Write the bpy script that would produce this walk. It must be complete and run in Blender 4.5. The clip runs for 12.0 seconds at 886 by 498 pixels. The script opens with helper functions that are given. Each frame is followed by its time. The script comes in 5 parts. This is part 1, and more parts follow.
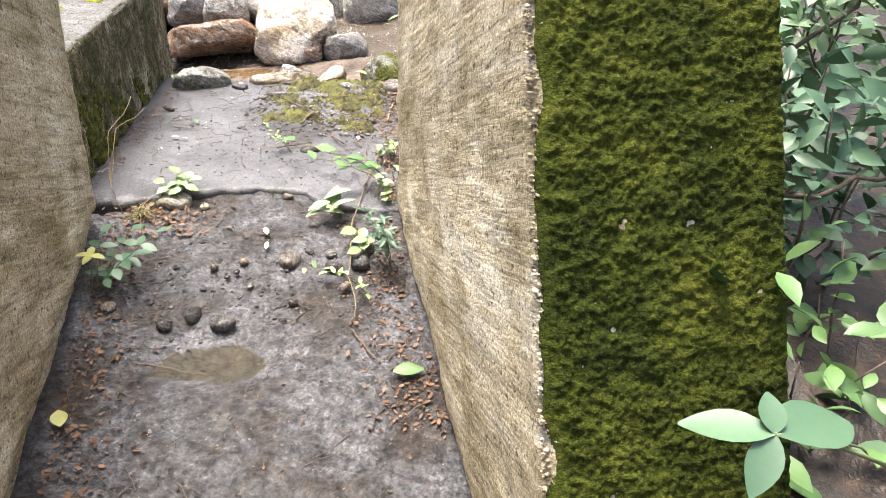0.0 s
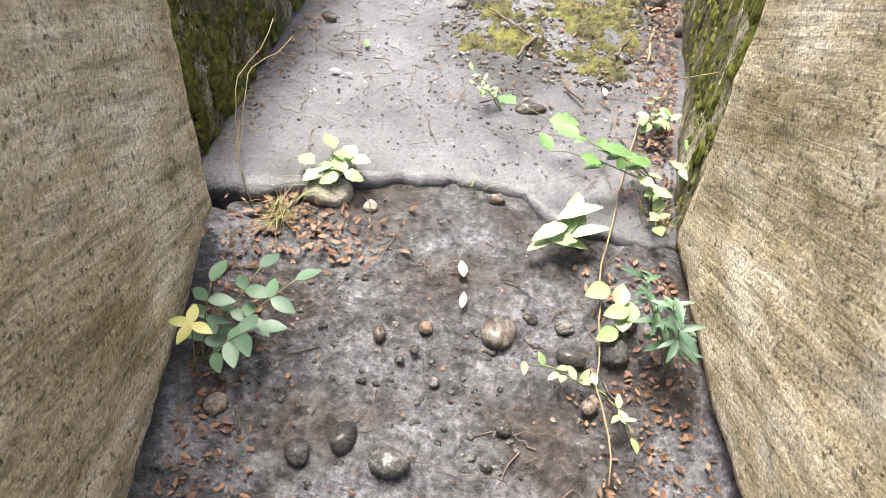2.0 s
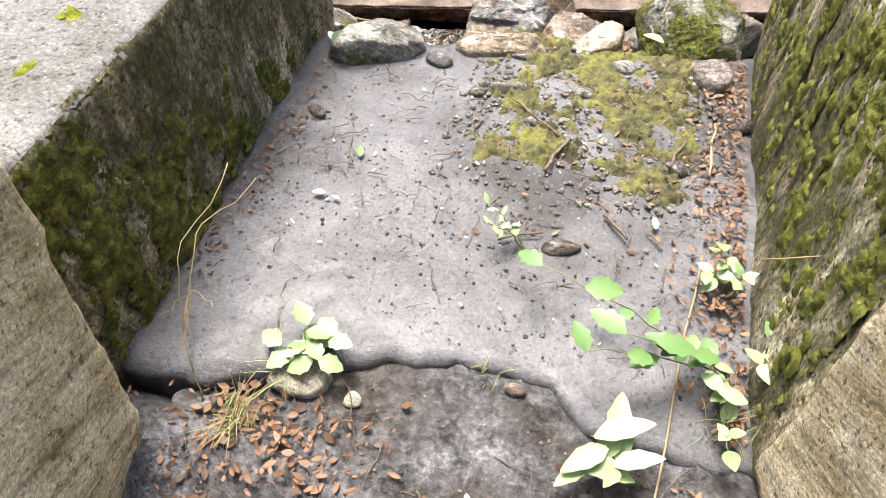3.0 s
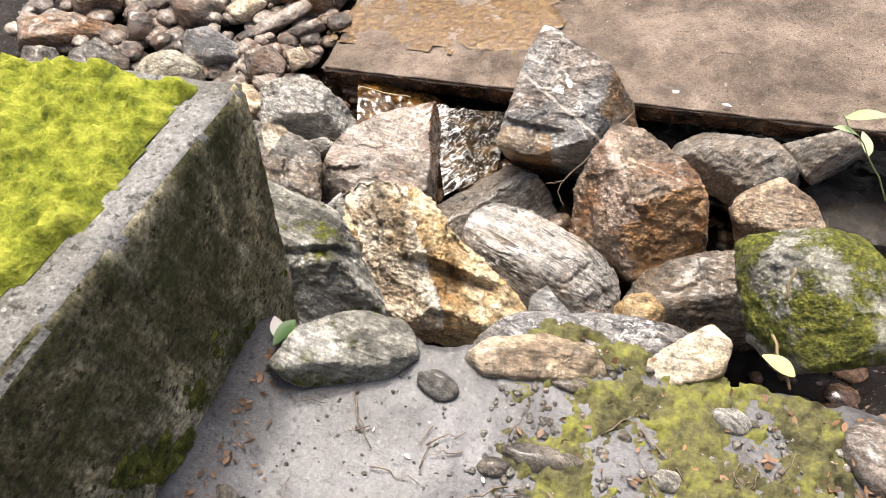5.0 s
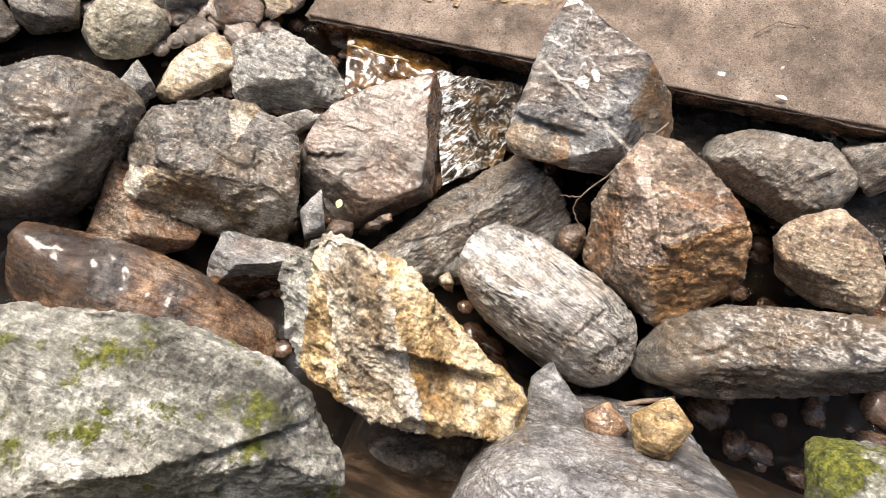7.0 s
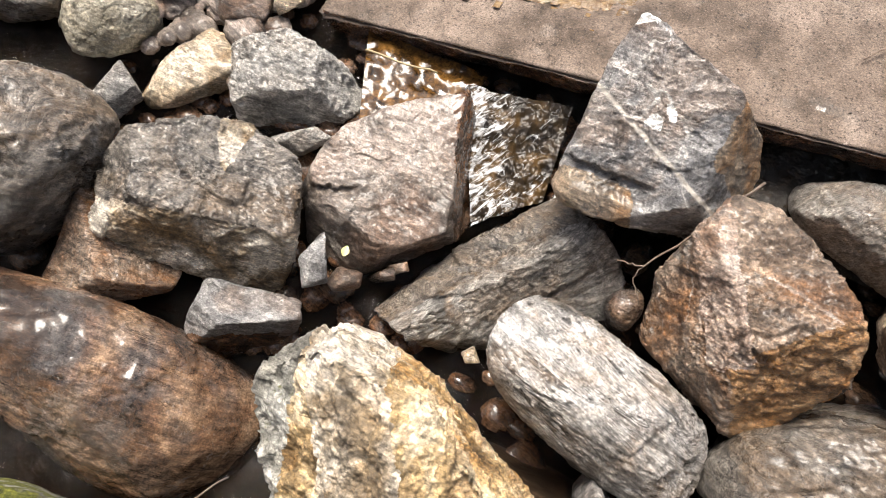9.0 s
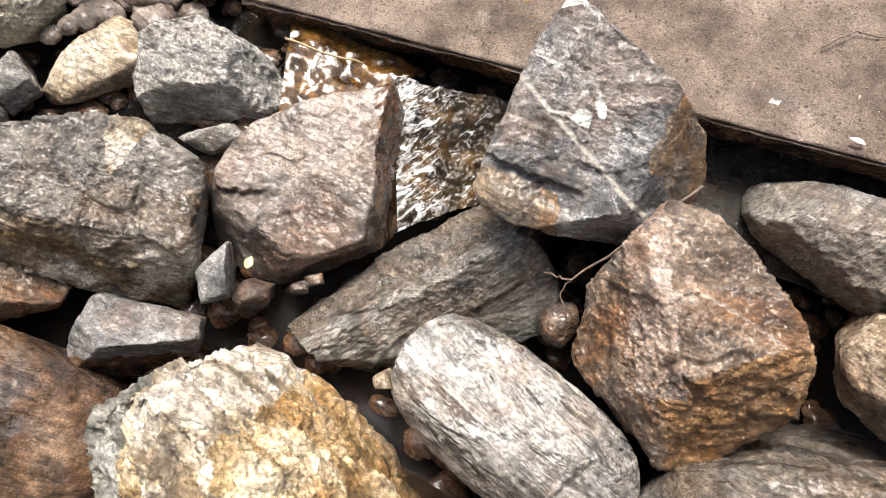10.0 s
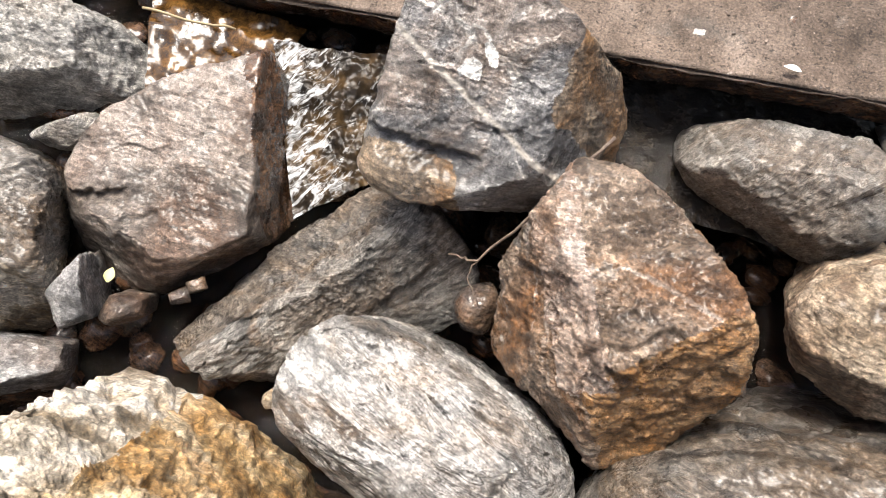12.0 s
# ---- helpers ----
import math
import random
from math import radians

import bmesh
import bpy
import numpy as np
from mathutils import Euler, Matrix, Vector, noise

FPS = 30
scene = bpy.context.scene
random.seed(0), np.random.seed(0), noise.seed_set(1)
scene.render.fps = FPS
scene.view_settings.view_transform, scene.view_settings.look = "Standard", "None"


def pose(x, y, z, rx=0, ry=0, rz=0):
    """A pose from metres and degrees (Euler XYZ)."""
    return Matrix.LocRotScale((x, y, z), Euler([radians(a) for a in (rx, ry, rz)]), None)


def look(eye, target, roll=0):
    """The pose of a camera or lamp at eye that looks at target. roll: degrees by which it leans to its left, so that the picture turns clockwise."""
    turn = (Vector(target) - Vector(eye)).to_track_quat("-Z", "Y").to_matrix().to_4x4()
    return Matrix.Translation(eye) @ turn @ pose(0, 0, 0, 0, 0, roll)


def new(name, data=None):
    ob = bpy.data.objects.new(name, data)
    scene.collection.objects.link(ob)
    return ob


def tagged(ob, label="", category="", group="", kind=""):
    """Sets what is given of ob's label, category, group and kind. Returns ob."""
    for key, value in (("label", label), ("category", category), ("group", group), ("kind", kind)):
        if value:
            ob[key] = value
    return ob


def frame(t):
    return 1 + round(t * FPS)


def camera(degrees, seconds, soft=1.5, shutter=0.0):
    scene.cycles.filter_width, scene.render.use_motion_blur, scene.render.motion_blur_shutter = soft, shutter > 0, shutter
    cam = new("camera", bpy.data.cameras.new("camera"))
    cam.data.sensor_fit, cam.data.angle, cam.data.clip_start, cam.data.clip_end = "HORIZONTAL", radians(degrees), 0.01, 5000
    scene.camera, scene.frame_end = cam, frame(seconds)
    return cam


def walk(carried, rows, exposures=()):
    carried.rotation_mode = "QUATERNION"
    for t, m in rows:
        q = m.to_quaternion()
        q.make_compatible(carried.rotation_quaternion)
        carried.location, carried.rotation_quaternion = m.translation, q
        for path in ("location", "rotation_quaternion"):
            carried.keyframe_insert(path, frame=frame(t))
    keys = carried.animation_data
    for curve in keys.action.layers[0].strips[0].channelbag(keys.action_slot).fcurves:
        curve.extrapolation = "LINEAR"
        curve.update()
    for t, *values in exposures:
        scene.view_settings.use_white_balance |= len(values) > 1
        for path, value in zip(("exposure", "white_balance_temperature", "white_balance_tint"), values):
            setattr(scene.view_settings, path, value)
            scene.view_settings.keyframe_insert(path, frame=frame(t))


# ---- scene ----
cam = camera(68.1, 12.0, soft=0.7)
PATH = [
    (0, (-0.114, 0.285, 1.589), (-0.013, 1.891, 0.4), 7.0),
    (0.5, (-0.196, 0.511, 1.519), (-0.259, 1.984, 0.168), 6.3),
    (0.7, (-0.235, 0.584, 1.49), (-0.311, 2.033, 0.114), 6.3),
    (1, (-0.313, 0.833, 1.375), (-0.477, 2.242, -0.035), 5.8),
    (1.5, (-0.422, 1.141, 1.312), (-0.624, 2.511, -0.131), 4.7),
    (2, (-0.547, 1.399, 1.295), (-0.788, 2.67, -0.23), 4.4),
    (2.5, (-0.631, 1.667, 1.298), (-0.888, 2.89, -0.263), 4.0),
    (3, (-0.652, 2.005, 1.292), (-0.959, 3.216, -0.27), 2.3),
    (3.5, (-0.717, 2.3, 1.279), (-1.039, 3.518, -0.275), 2.5),
    (3.7, (-0.767, 2.449, 1.272), (-1.091, 3.664, -0.284), 2.4),
    (5.3, (-0.966, 3.275, 1.264), (-1.36, 4.424, -0.325), 3.7),
    (5.5, (-0.989, 3.382, 1.267), (-1.394, 4.533, -0.317), 4.0),
    (6, (-1.075, 3.613, 1.244), (-1.46, 4.719, -0.377), 4.5),
    (6.5, (-1.134, 3.763, 1.23), (-1.475, 4.757, -0.471), 4.6),
    (6.7, (-1.154, 3.817, 1.232), (-1.465, 4.76, -0.504), 5.1),
    (8.3, (-1.278, 4.312, 1.059), (-1.535, 5.121, -0.752), 6.9),
    (8.5, (-1.311, 4.328, 1.031), (-1.584, 5.136, -0.778), 6.4),
    (9, (-1.418, 4.456, 0.872), (-1.731, 5.251, -0.937), 4.9),
    (9.5, (-1.303, 4.638, 0.727), (-1.627, 5.449, -1.072), 4.8),
    (10, (-1.229, 4.738, 0.669), (-1.507, 5.528, -1.148), 6.4),
    (10.5, (-1.198, 4.787, 0.658), (-1.427, 5.514, -1.191), 6.5),
    (11, (-1.145, 4.859, 0.529), (-1.337, 5.601, -1.319), 7.5),
    (11.5, (-1.126, 4.927, 0.468), (-1.312, 5.671, -1.379), 7.2),
    (12, (-1.068, 4.998, 0.406), (-1.221, 5.739, -1.445), 7.8),
]
walk(cam, [(t, look(eye, target, roll)) for t, eye, target, roll in PATH],
     [(0.0, 1.36, 6450, 10), (2.5, 1.42, 6450, 10), (3.5, 1.22, 6500, 10), (5.5, 1.02, 6700, 10), (8.5, 0.98, 6600, 10), (12.0, 0.95, 6450, 10)])

# ---- world and light: bright overcast daylight under open sky ----
world = bpy.data.worlds.new("world")
scene.world = world
world.use_nodes = True
wn = world.node_tree.nodes
sky = wn.new("ShaderNodeTexSky")
sky.sky_type, sky.sun_disc = "NISHITA", False
sky.sun_elevation, sky.sun_rotation = radians(68), radians(-38)
sky.air_density, sky.dust_density = 1.0, 8.0
world.node_tree.links.new(sky.outputs[0], wn["Background"].inputs[0])
wn["Background"].inputs[1].default_value = 0.12
sun_data = bpy.data.lights.new("sun", "SUN")
sun_data.energy, sun_data.angle, sun_data.color = 3.3, radians(26), (1.0, 0.95, 0.88)
sun = new("sun", sun_data)
sun.matrix_world = look((-1.5, 1.9, 6.0), (0.0, 0.0, 0.0))


# ---- materials ----
class Nodes:
    """A small writer of node trees."""

    def __init__(self, name):
        self.mat = bpy.data.materials.new(name)
        self.mat.use_nodes = True
        self.tree = self.mat.node_tree
        self.bsdf = self.tree.nodes["Principled BSDF"]
        self.coord = self.add("ShaderNodeTexCoord").outputs["Object"]

    def add(self, kind, **props):
        node = self.tree.nodes.new(kind)
        for key, value in props.items():
            setattr(node, key, value)
        return node

    def link(self, a, b):
        self.tree.links.new(a, b)

    def shifted(self, amount=40.0, stretch=(1, 1, 1), turn=(0, 0, 0)):
        """Object coordinates, shifted by chance for each object."""
        info = self.add("ShaderNodeObjectInfo")
        mul = self.add("ShaderNodeMath", operation="MULTIPLY")
        self.link(info.outputs["Random"], mul.inputs[0])
        mul.inputs[1].default_value = amount
        add = self.add("ShaderNodeVectorMath", operation="ADD")
        self.link(self.coord, add.inputs[0])
        self.link(mul.outputs[0], add.inputs[1])
        return self.stretched(add.outputs[0], stretch, turn)

    def stretched(self, vec, stretch, turn):
        """Coordinates turned first and stretched afterwards, for grain that runs aslant."""
        for key, value in (("Rotation", turn), ("Scale", stretch)):
            mp = self.add("ShaderNodeMapping")
            self.link(vec, mp.inputs[0])
            mp.inputs[key].default_value = value
            vec = mp.outputs[0]
        return vec

    def noise(self, vec, scale, detail=6, rough=0.6, distortion=0.0):
        n = self.add("ShaderNodeTexNoise")
        self.link(vec, n.inputs["Vector"])
        n.inputs["Scale"].default_value, n.inputs["Detail"].default_value = scale, detail
        n.inputs["Roughness"].default_value, n.inputs["Distortion"].default_value = rough, distortion
        return n.outputs[0]

    def voronoi(self, vec, scale, feature="F1", out="Distance"):
        n = self.add("ShaderNodeTexVoronoi", feature=feature)
        self.link(vec, n.inputs["Vector"])
        n.inputs["Scale"].default_value = scale
        return n.outputs[out]

    def ramp(self, fac, stops, smooth=False):
        r = self.add("ShaderNodeValToRGB")
        if smooth:
            r.color_ramp.interpolation = "EASE"
        while len(r.color_ramp.elements) < len(stops):
            r.color_ramp.elements.new(0.5)
        for e, (pos, c) in zip(r.color_ramp.elements, stops):
            e.position = pos
            e.color = (*c, 1) if not isinstance(c, (int, float)) else (c, c, c, 1)
        self.link(fac, r.inputs[0])
        return r.outputs[0]

    def mix(self, fac, a, b, blend="MIX"):
        m = self.add("ShaderNodeMix", data_type="RGBA", blend_type=blend)
        for sock, value in ((m.inputs[0], fac), (m.inputs[6], a), (m.inputs[7], b)):
            if isinstance(value, (int, float)):
                sock.default_value = value
            elif isinstance(value, tuple):
                sock.default_value = (*value, 1)
            else:
                self.link(value, sock)
        return m.outputs[2]

    def math(self, op, a, b=0.0):
        m = self.add("ShaderNodeMath", operation=op)
        for sock, value in ((m.inputs[0], a), (m.inputs[1], b)):
            if isinstance(value, (int, float)):
                sock.default_value = value
            else:
                self.link(value, sock)
        return m.outputs[0]

    def up(self):
        """How far a surface faces upwards, by its own normal."""
        g = self.add("ShaderNodeNewGeometry")
        s = self.add("ShaderNodeSeparateXYZ")
        self.link(g.outputs["Normal"], s.inputs[0])
        return s.outputs[2]

    def world_xyz(self):
        g = self.add("ShaderNodeNewGeometry")
        s = self.add("ShaderNodeSeparateXYZ")
        self.link(g.outputs["Position"], s.inputs[0])
        return g.outputs["Position"], s.outputs

    def finish(self, colour, rough=0.7, bump=None, strength=0.4, distance=0.01, spec=0.5):
        for value, key in ((colour, "Base Color"), (rough, "Roughness")):
            sock = self.bsdf.inputs[key]
            if isinstance(value, (int, float)):
                sock.default_value = value
            elif isinstance(value, tuple):
                sock.default_value = (*value, 1)
            else:
                self.link(value, sock)
        self.bsdf.inputs["Specular IOR Level"].default_value = spec
        if bump is not None:
            b = self.add("ShaderNodeBump")
            b.inputs["Strength"].default_value, b.inputs["Distance"].default_value = strength, distance
            self.link(bump, b.inputs["Height"])
            self.link(b.outputs[0], self.bsdf.inputs["Normal"])
        return self.mat


def rock_material(name, dark, mid, light, stain, stain_amount=0.45, vein=0.0, grain=90.0, patch=5.0,
                  rough=(0.35, 0.75), band=None, turn=(1.34, -0.35, 0.0), bump=0.5, moss=0.0, seam=None, coat=0.28, speckle=0.42):
    """Natural stone: patches, grain, quartz veins, rusty stains, optional foliation bands and moss on top."""
    k = Nodes(name)
    v = k.shifted()
    big = k.noise(v, patch, 10, 0.62, 0.6)
    fine = k.noise(v, grain * 0.5, 6, 0.72)
    speck = k.noise(v, grain * 1.5, 4, 0.72)
    mid_n = k.noise(v, patch * 4, 8, 0.68, 0.4)
    sv = k.shifted(40.0, (1, 1, 7.0), turn)
    streak = k.noise(sv, patch * 2.2, 9, 0.72, 0.8)
    col = k.ramp(big, [(0.40, tuple(c * 0.8 for c in dark)), (0.495, mid), (0.585, light)])
    height = k.math("ADD", k.math("MULTIPLY", mid_n, 0.6), k.math("ADD", k.math("MULTIPLY", big, 0.6), k.math("MULTIPLY", streak, 0.8 if band else 0.35)))
    if band:
        bv = k.shifted(40.0, (1, 1, band), turn)
        bn = k.noise(bv, patch * 0.8, 9, 0.66, 1.2)
        col = k.mix(k.ramp(k.noise(v, patch * 0.6, 3, 0.5), [(0.42, 0.25), (0.58, 0.95)]), col,
                    k.ramp(bn, [(0.40, dark), (0.44, light), (0.47, mid), (0.50, light), (0.53, dark), (0.56, light), (0.60, mid), (0.66, dark)]))
        height = k.math("ADD", height, k.math("MULTIPLY", bn, 0.8))
    st = k.noise(v, patch * 0.6, 8, 0.68, 1.0)
    col = k.mix(k.ramp(st, [(0.47, 0.0), (0.60, stain_amount)]), col, stain)
    if vein:
        vv = k.shifted(23.0, (1, 1, 0.4), (0.9, 0.5, 0.2))
        line = k.math("ABSOLUTE", k.math("SUBTRACT", k.noise(vv, 2.2, 4, 0.5, 0.5), 0.5))
        gate = k.ramp(k.noise(v, 3.0, 3, 0.6), [(0.45, 0.0), (0.58, 1.0)])
        col = k.mix(k.math("MULTIPLY", gate, k.ramp(line, [(0.0, vein), (0.005, vein), (0.011, 0.0)])), col, (0.62, 0.6, 0.56))
        lich = k.noise(v, 9.0, 8, 0.7, 0.2)
        col = k.mix(k.ramp(lich, [(0.63, 0.0), (0.67, vein)]), col, (0.52, 0.50, 0.46))
    col = k.mix(0.55, col, k.ramp(streak, [(0.38, 0.28), (0.47, 0.88), (0.53, 1.2), (0.62, 1.9)]), "MULTIPLY")
    col = k.mix(speckle, col, k.ramp(fine, [(0.40, 0.22), (0.47, 0.82), (0.53, 1.1), (0.61, 1.9)]), "MULTIPLY")
    col = k.mix(speckle, col, k.ramp(speck, [(0.38, 0.25), (0.47, 0.88), (0.53, 1.12), (0.62, 2.0)]), "MULTIPLY")
    col = k.mix(0.5, col, k.ramp(mid_n, [(0.36, 0.32), (0.47, 1.05), (0.62, 1.6)]), "MULTIPLY")
    if seam:
        sx = k.add("ShaderNodeSeparateXYZ")
        k.link(k.coord, sx.inputs[0])
        off = k.math("ADD", k.math("ADD", k.math("MULTIPLY", sx.outputs[0], seam[0]), k.math("MULTIPLY", sx.outputs[1], seam[1])), seam[2])
        off = k.math("ABSOLUTE", k.math("ADD", off, k.math("MULTIPLY", k.math("SUBTRACT", mid_n, 0.5), 0.02)))
        col = k.mix(k.ramp(off, [(0.0, 1.0), (0.005, 0.9), (0.010, 0.0)]), col, (0.68, 0.63, 0.56))
    # narrow dark cracks
    crack = k.math("ABSOLUTE", k.math("SUBTRACT", k.noise(sv, patch * 1.1, 5, 0.55, 0.9), 0.5))
    gate = k.ramp(k.noise(v, patch * 1.4, 3, 0.6), [(0.50, 0.0), (0.60, 1.0)])
    cut = k.math("MULTIPLY", gate, k.ramp(crack, [(0.0, 1.0), (0.012, 0.0)]))
    col = k.mix(k.math("MULTIPLY", cut, 0.75), col, tuple(c * 0.3 for c in dark))
    height = k.math("SUBTRACT", height, k.math("MULTIPLY", cut, 0.25))
    rg = k.ramp(k.noise(v, patch * 1.3, 6, 0.65), [(0.38, rough[0]), (0.62, rough[1])])
    relief = k.math("ADD", k.math("MULTIPLY", fine, 0.7), k.math("MULTIPLY", speck, 0.45))
    if moss:
        mn = k.math("ADD", k.noise(v, 7.0, 10, 0.72), k.math("MULTIPLY", k.up(), 0.05))
        mask = k.ramp(mn, [(0.70 - moss, 0.0), (0.77 - moss, 1.0)])
        green = k.ramp(k.noise(v, 60.0, 4, 0.7), [(0.32, (0.035, 0.042, 0.006)), (0.5, (0.13, 0.14, 0.018)), (0.68, (0.32, 0.32, 0.05))])
        col = k.mix(mask, col, green)
        rg = k.mix(mask, rg, (0.95, 0.95, 0.95))
        relief = k.math("ADD", relief, k.math("MULTIPLY", mask, k.math("MULTIPLY", k.noise(v, 160.0, 2, 0.6), 1.6)))
    k.bsdf.inputs["Coat Weight"].default_value, k.bsdf.inputs["Coat Roughness"].default_value = coat, 0.18
    first = k.add("ShaderNodeBump")
    first.inputs["Strength"].default_value, first.inputs["Distance"].default_value = min(1.0, bump * 1.7), 0.055
    k.link(height, first.inputs["Height"])
    k.finish(col, rg, relief, 1.0, 0.012)
    for node in k.tree.nodes:
        if node.type == "BUMP" and node != first:
            k.link(first.outputs[0], node.inputs["Normal"])
    return k.mat


OCHRE = rock_material("ochre_quartzite", (0.20, 0.12, 0.045), (0.47, 0.33, 0.165), (0.70, 0.58, 0.40), (0.40, 0.20, 0.05), 0.65, 0.0, 70, 3.5, (0.5, 0.8), bump=0.9, coat=0.1)
BANDED = rock_material("banded_gneiss", (0.05, 0.048, 0.045), (0.27, 0.255, 0.235), (0.72, 0.70, 0.67), (0.28, 0.17, 0.08), 0.4, 0.0, 110, 3.0, (0.2, 0.45), 5.5, (1.43, -0.70, 0.0), bump=0.6)
BROWN = rock_material("brown_gneiss", (0.05, 0.038, 0.03), (0.18, 0.125, 0.085), (0.42, 0.32, 0.24), (0.27, 0.12, 0.04), 0.8, 0.4, 100, 3.0, (0.22, 0.5), 2.0, bump=0.6)
SLATE = rock_material("blue_grey_schist", (0.07, 0.07, 0.072), (0.165, 0.163, 0.163), (0.38, 0.37, 0.36), (0.27, 0.16, 0.09), 0.4, 0.8, 130, 3.0, (0.4, 0.7), 1.6)
VEINED = rock_material("veined_schist", (0.075, 0.075, 0.077), (0.17, 0.168, 0.168), (0.38, 0.37, 0.36), (0.25, 0.15, 0.08), 0.4, 0.7, 130, 3.0, (0.22, 0.5), 1.6, seam=(0.73, 0.68, 0.066))
TAUPE = rock_material("taupe_limestone", (0.07, 0.055, 0.045), (0.17, 0.14, 0.115), (0.33, 0.275, 0.235), (0.17, 0.09, 0.05), 0.6, 0.3, 120, 3.0, (0.3, 0.6))
GREY = rock_material("grey_gneiss", (0.06, 0.057, 0.052), (0.165, 0.155, 0.14), (0.40, 0.38, 0.345), (0.20, 0.13, 0.075), 0.45, 0.2, 110, 4.0, (0.25, 0.6), 2.5, (1.34, 0.55, 0.0))
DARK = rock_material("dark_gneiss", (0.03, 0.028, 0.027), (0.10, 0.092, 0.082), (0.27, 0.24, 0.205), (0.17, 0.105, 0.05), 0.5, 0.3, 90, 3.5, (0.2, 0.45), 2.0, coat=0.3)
PALE = rock_material("pale_grey_gneiss", (0.16, 0.155, 0.145), (0.33, 0.32, 0.295), (0.55, 0.53, 0.49), (0.25, 0.18, 0.11), 0.3, 0.4, 100, 5.0, (0.45, 0.75), 2.0)
CREAM = rock_material("cream_sandstone", (0.28, 0.21, 0.13), (0.46, 0.38, 0.27), (0.62, 0.54, 0.42), (0.30, 0.18, 0.08), 0.4, 0.0, 90, 4.0, (0.5, 0.8))
OLIVE = rock_material("olive_pebble_stone", (0.16, 0.15, 0.11), (0.25, 0.235, 0.18), (0.35, 0.33, 0.27), (0.20, 0.16, 0.10), 0.4, 0.1, 120, 3.0, (0.4, 0.6), bump=0.2)
SANDY = rock_material("sandy_brown_stone", (0.19, 0.13, 0.085), (0.33, 0.25, 0.17), (0.48, 0.39, 0.29), (0.15, 0.075, 0.04), 0.5, 0.0, 60, 4.0, (0.5, 0.85), bump=0.7)
RUST = rock_material("rusty_wet_stone", (0.05, 0.028, 0.016), (0.14, 0.075, 0.04), (0.26, 0.165, 0.10), (0.10, 0.10, 0.098), 0.6, 0.0, 80, 2.6, (0.12, 0.35), bump=0.5, coat=0.6)
WET = rock_material("wet_grey_gneiss", (0.12, 0.118, 0.125), (0.21, 0.205, 0.215), (0.42, 0.41, 0.40), (0.24, 0.17, 0.11), 0.35, 0.3, 100, 3.5, (0.12, 0.32), 2.0, coat=0.7, speckle=0.35)
MOSSY = rock_material("mossy_grey_boulder", (0.14, 0.135, 0.115), (0.29, 0.28, 0.245), (0.50, 0.49, 0.45), (0.26, 0.25, 0.21), 0.4, 0.0, 70, 4.0, (0.5, 0.8), bump=0.7, moss=0.12, coat=0.0)
MOSS_ROCK = rock_material("moss_covered_rock", (0.14, 0.135, 0.115), (0.29, 0.28, 0.245), (0.46, 0.45, 0.40), (0.18, 0.18, 0.10), 0.5, 0.0, 70, 4.0, (0.5, 0.8), bump=0.7, moss=0.25, coat=0.0)


RUST_GREY = rock_material("rusty_schist_side", (0.05, 0.042, 0.035), (0.15, 0.115, 0.08), (0.34, 0.26, 0.18), (0.28, 0.14, 0.045), 0.8, 0.0, 110, 4.0, (0.3, 0.6), 1.6)
GLOSSY_BROWN = rock_material("glossy_dark_brown_stone", (0.025, 0.014, 0.009), (0.075, 0.04, 0.022), (0.16, 0.09, 0.05), (0.13, 0.055, 0.02), 0.6, 0.0, 120, 5.0, (0.10, 0.3), bump=0.5, coat=0.7)
ORANGE = rock_material("orange_stained_gneiss", (0.10, 0.05, 0.02), (0.29, 0.155, 0.065), (0.50, 0.32, 0.17), (0.36, 0.17, 0.05), 0.8, 0.0, 100, 4.0, (0.22, 0.5), 2.0, bump=0.6)
PINK = rock_material("pale_pink_gneiss", (0.22, 0.14, 0.10), (0.46, 0.35, 0.28), (0.68, 0.59, 0.52), (0.33, 0.18, 0.09), 0.5, 0.0, 100, 4.0, (0.25, 0.5), 2.0, bump=0.5)
ROUGH_FLANK = rock_material("pale_rough_flank", (0.12, 0.085, 0.05), (0.30, 0.25, 0.18), (0.60, 0.55, 0.47), (0.30, 0.18, 0.07), 0.6, 0.0, 60, 5.0, (0.4, 0.7), bump=0.7, coat=0.15)
PALE_QUARTZ = rock_material("pale_quartz", (0.32, 0.25, 0.17), (0.58, 0.51, 0.41), (0.78, 0.74, 0.67), (0.46, 0.30, 0.13), 0.45, 0.0, 60, 4.0, (0.4, 0.7), bump=0.9, coat=0.1)
LICHEN = rock_material("white_lichen", (0.5, 0.5, 0.48), (0.66, 0.65, 0.62), (0.78, 0.77, 0.74), (0.6, 0.6, 0.57), 0.2, 0.0, 90, 6.0, (0.7, 0.9), bump=0.3, coat=0.0)


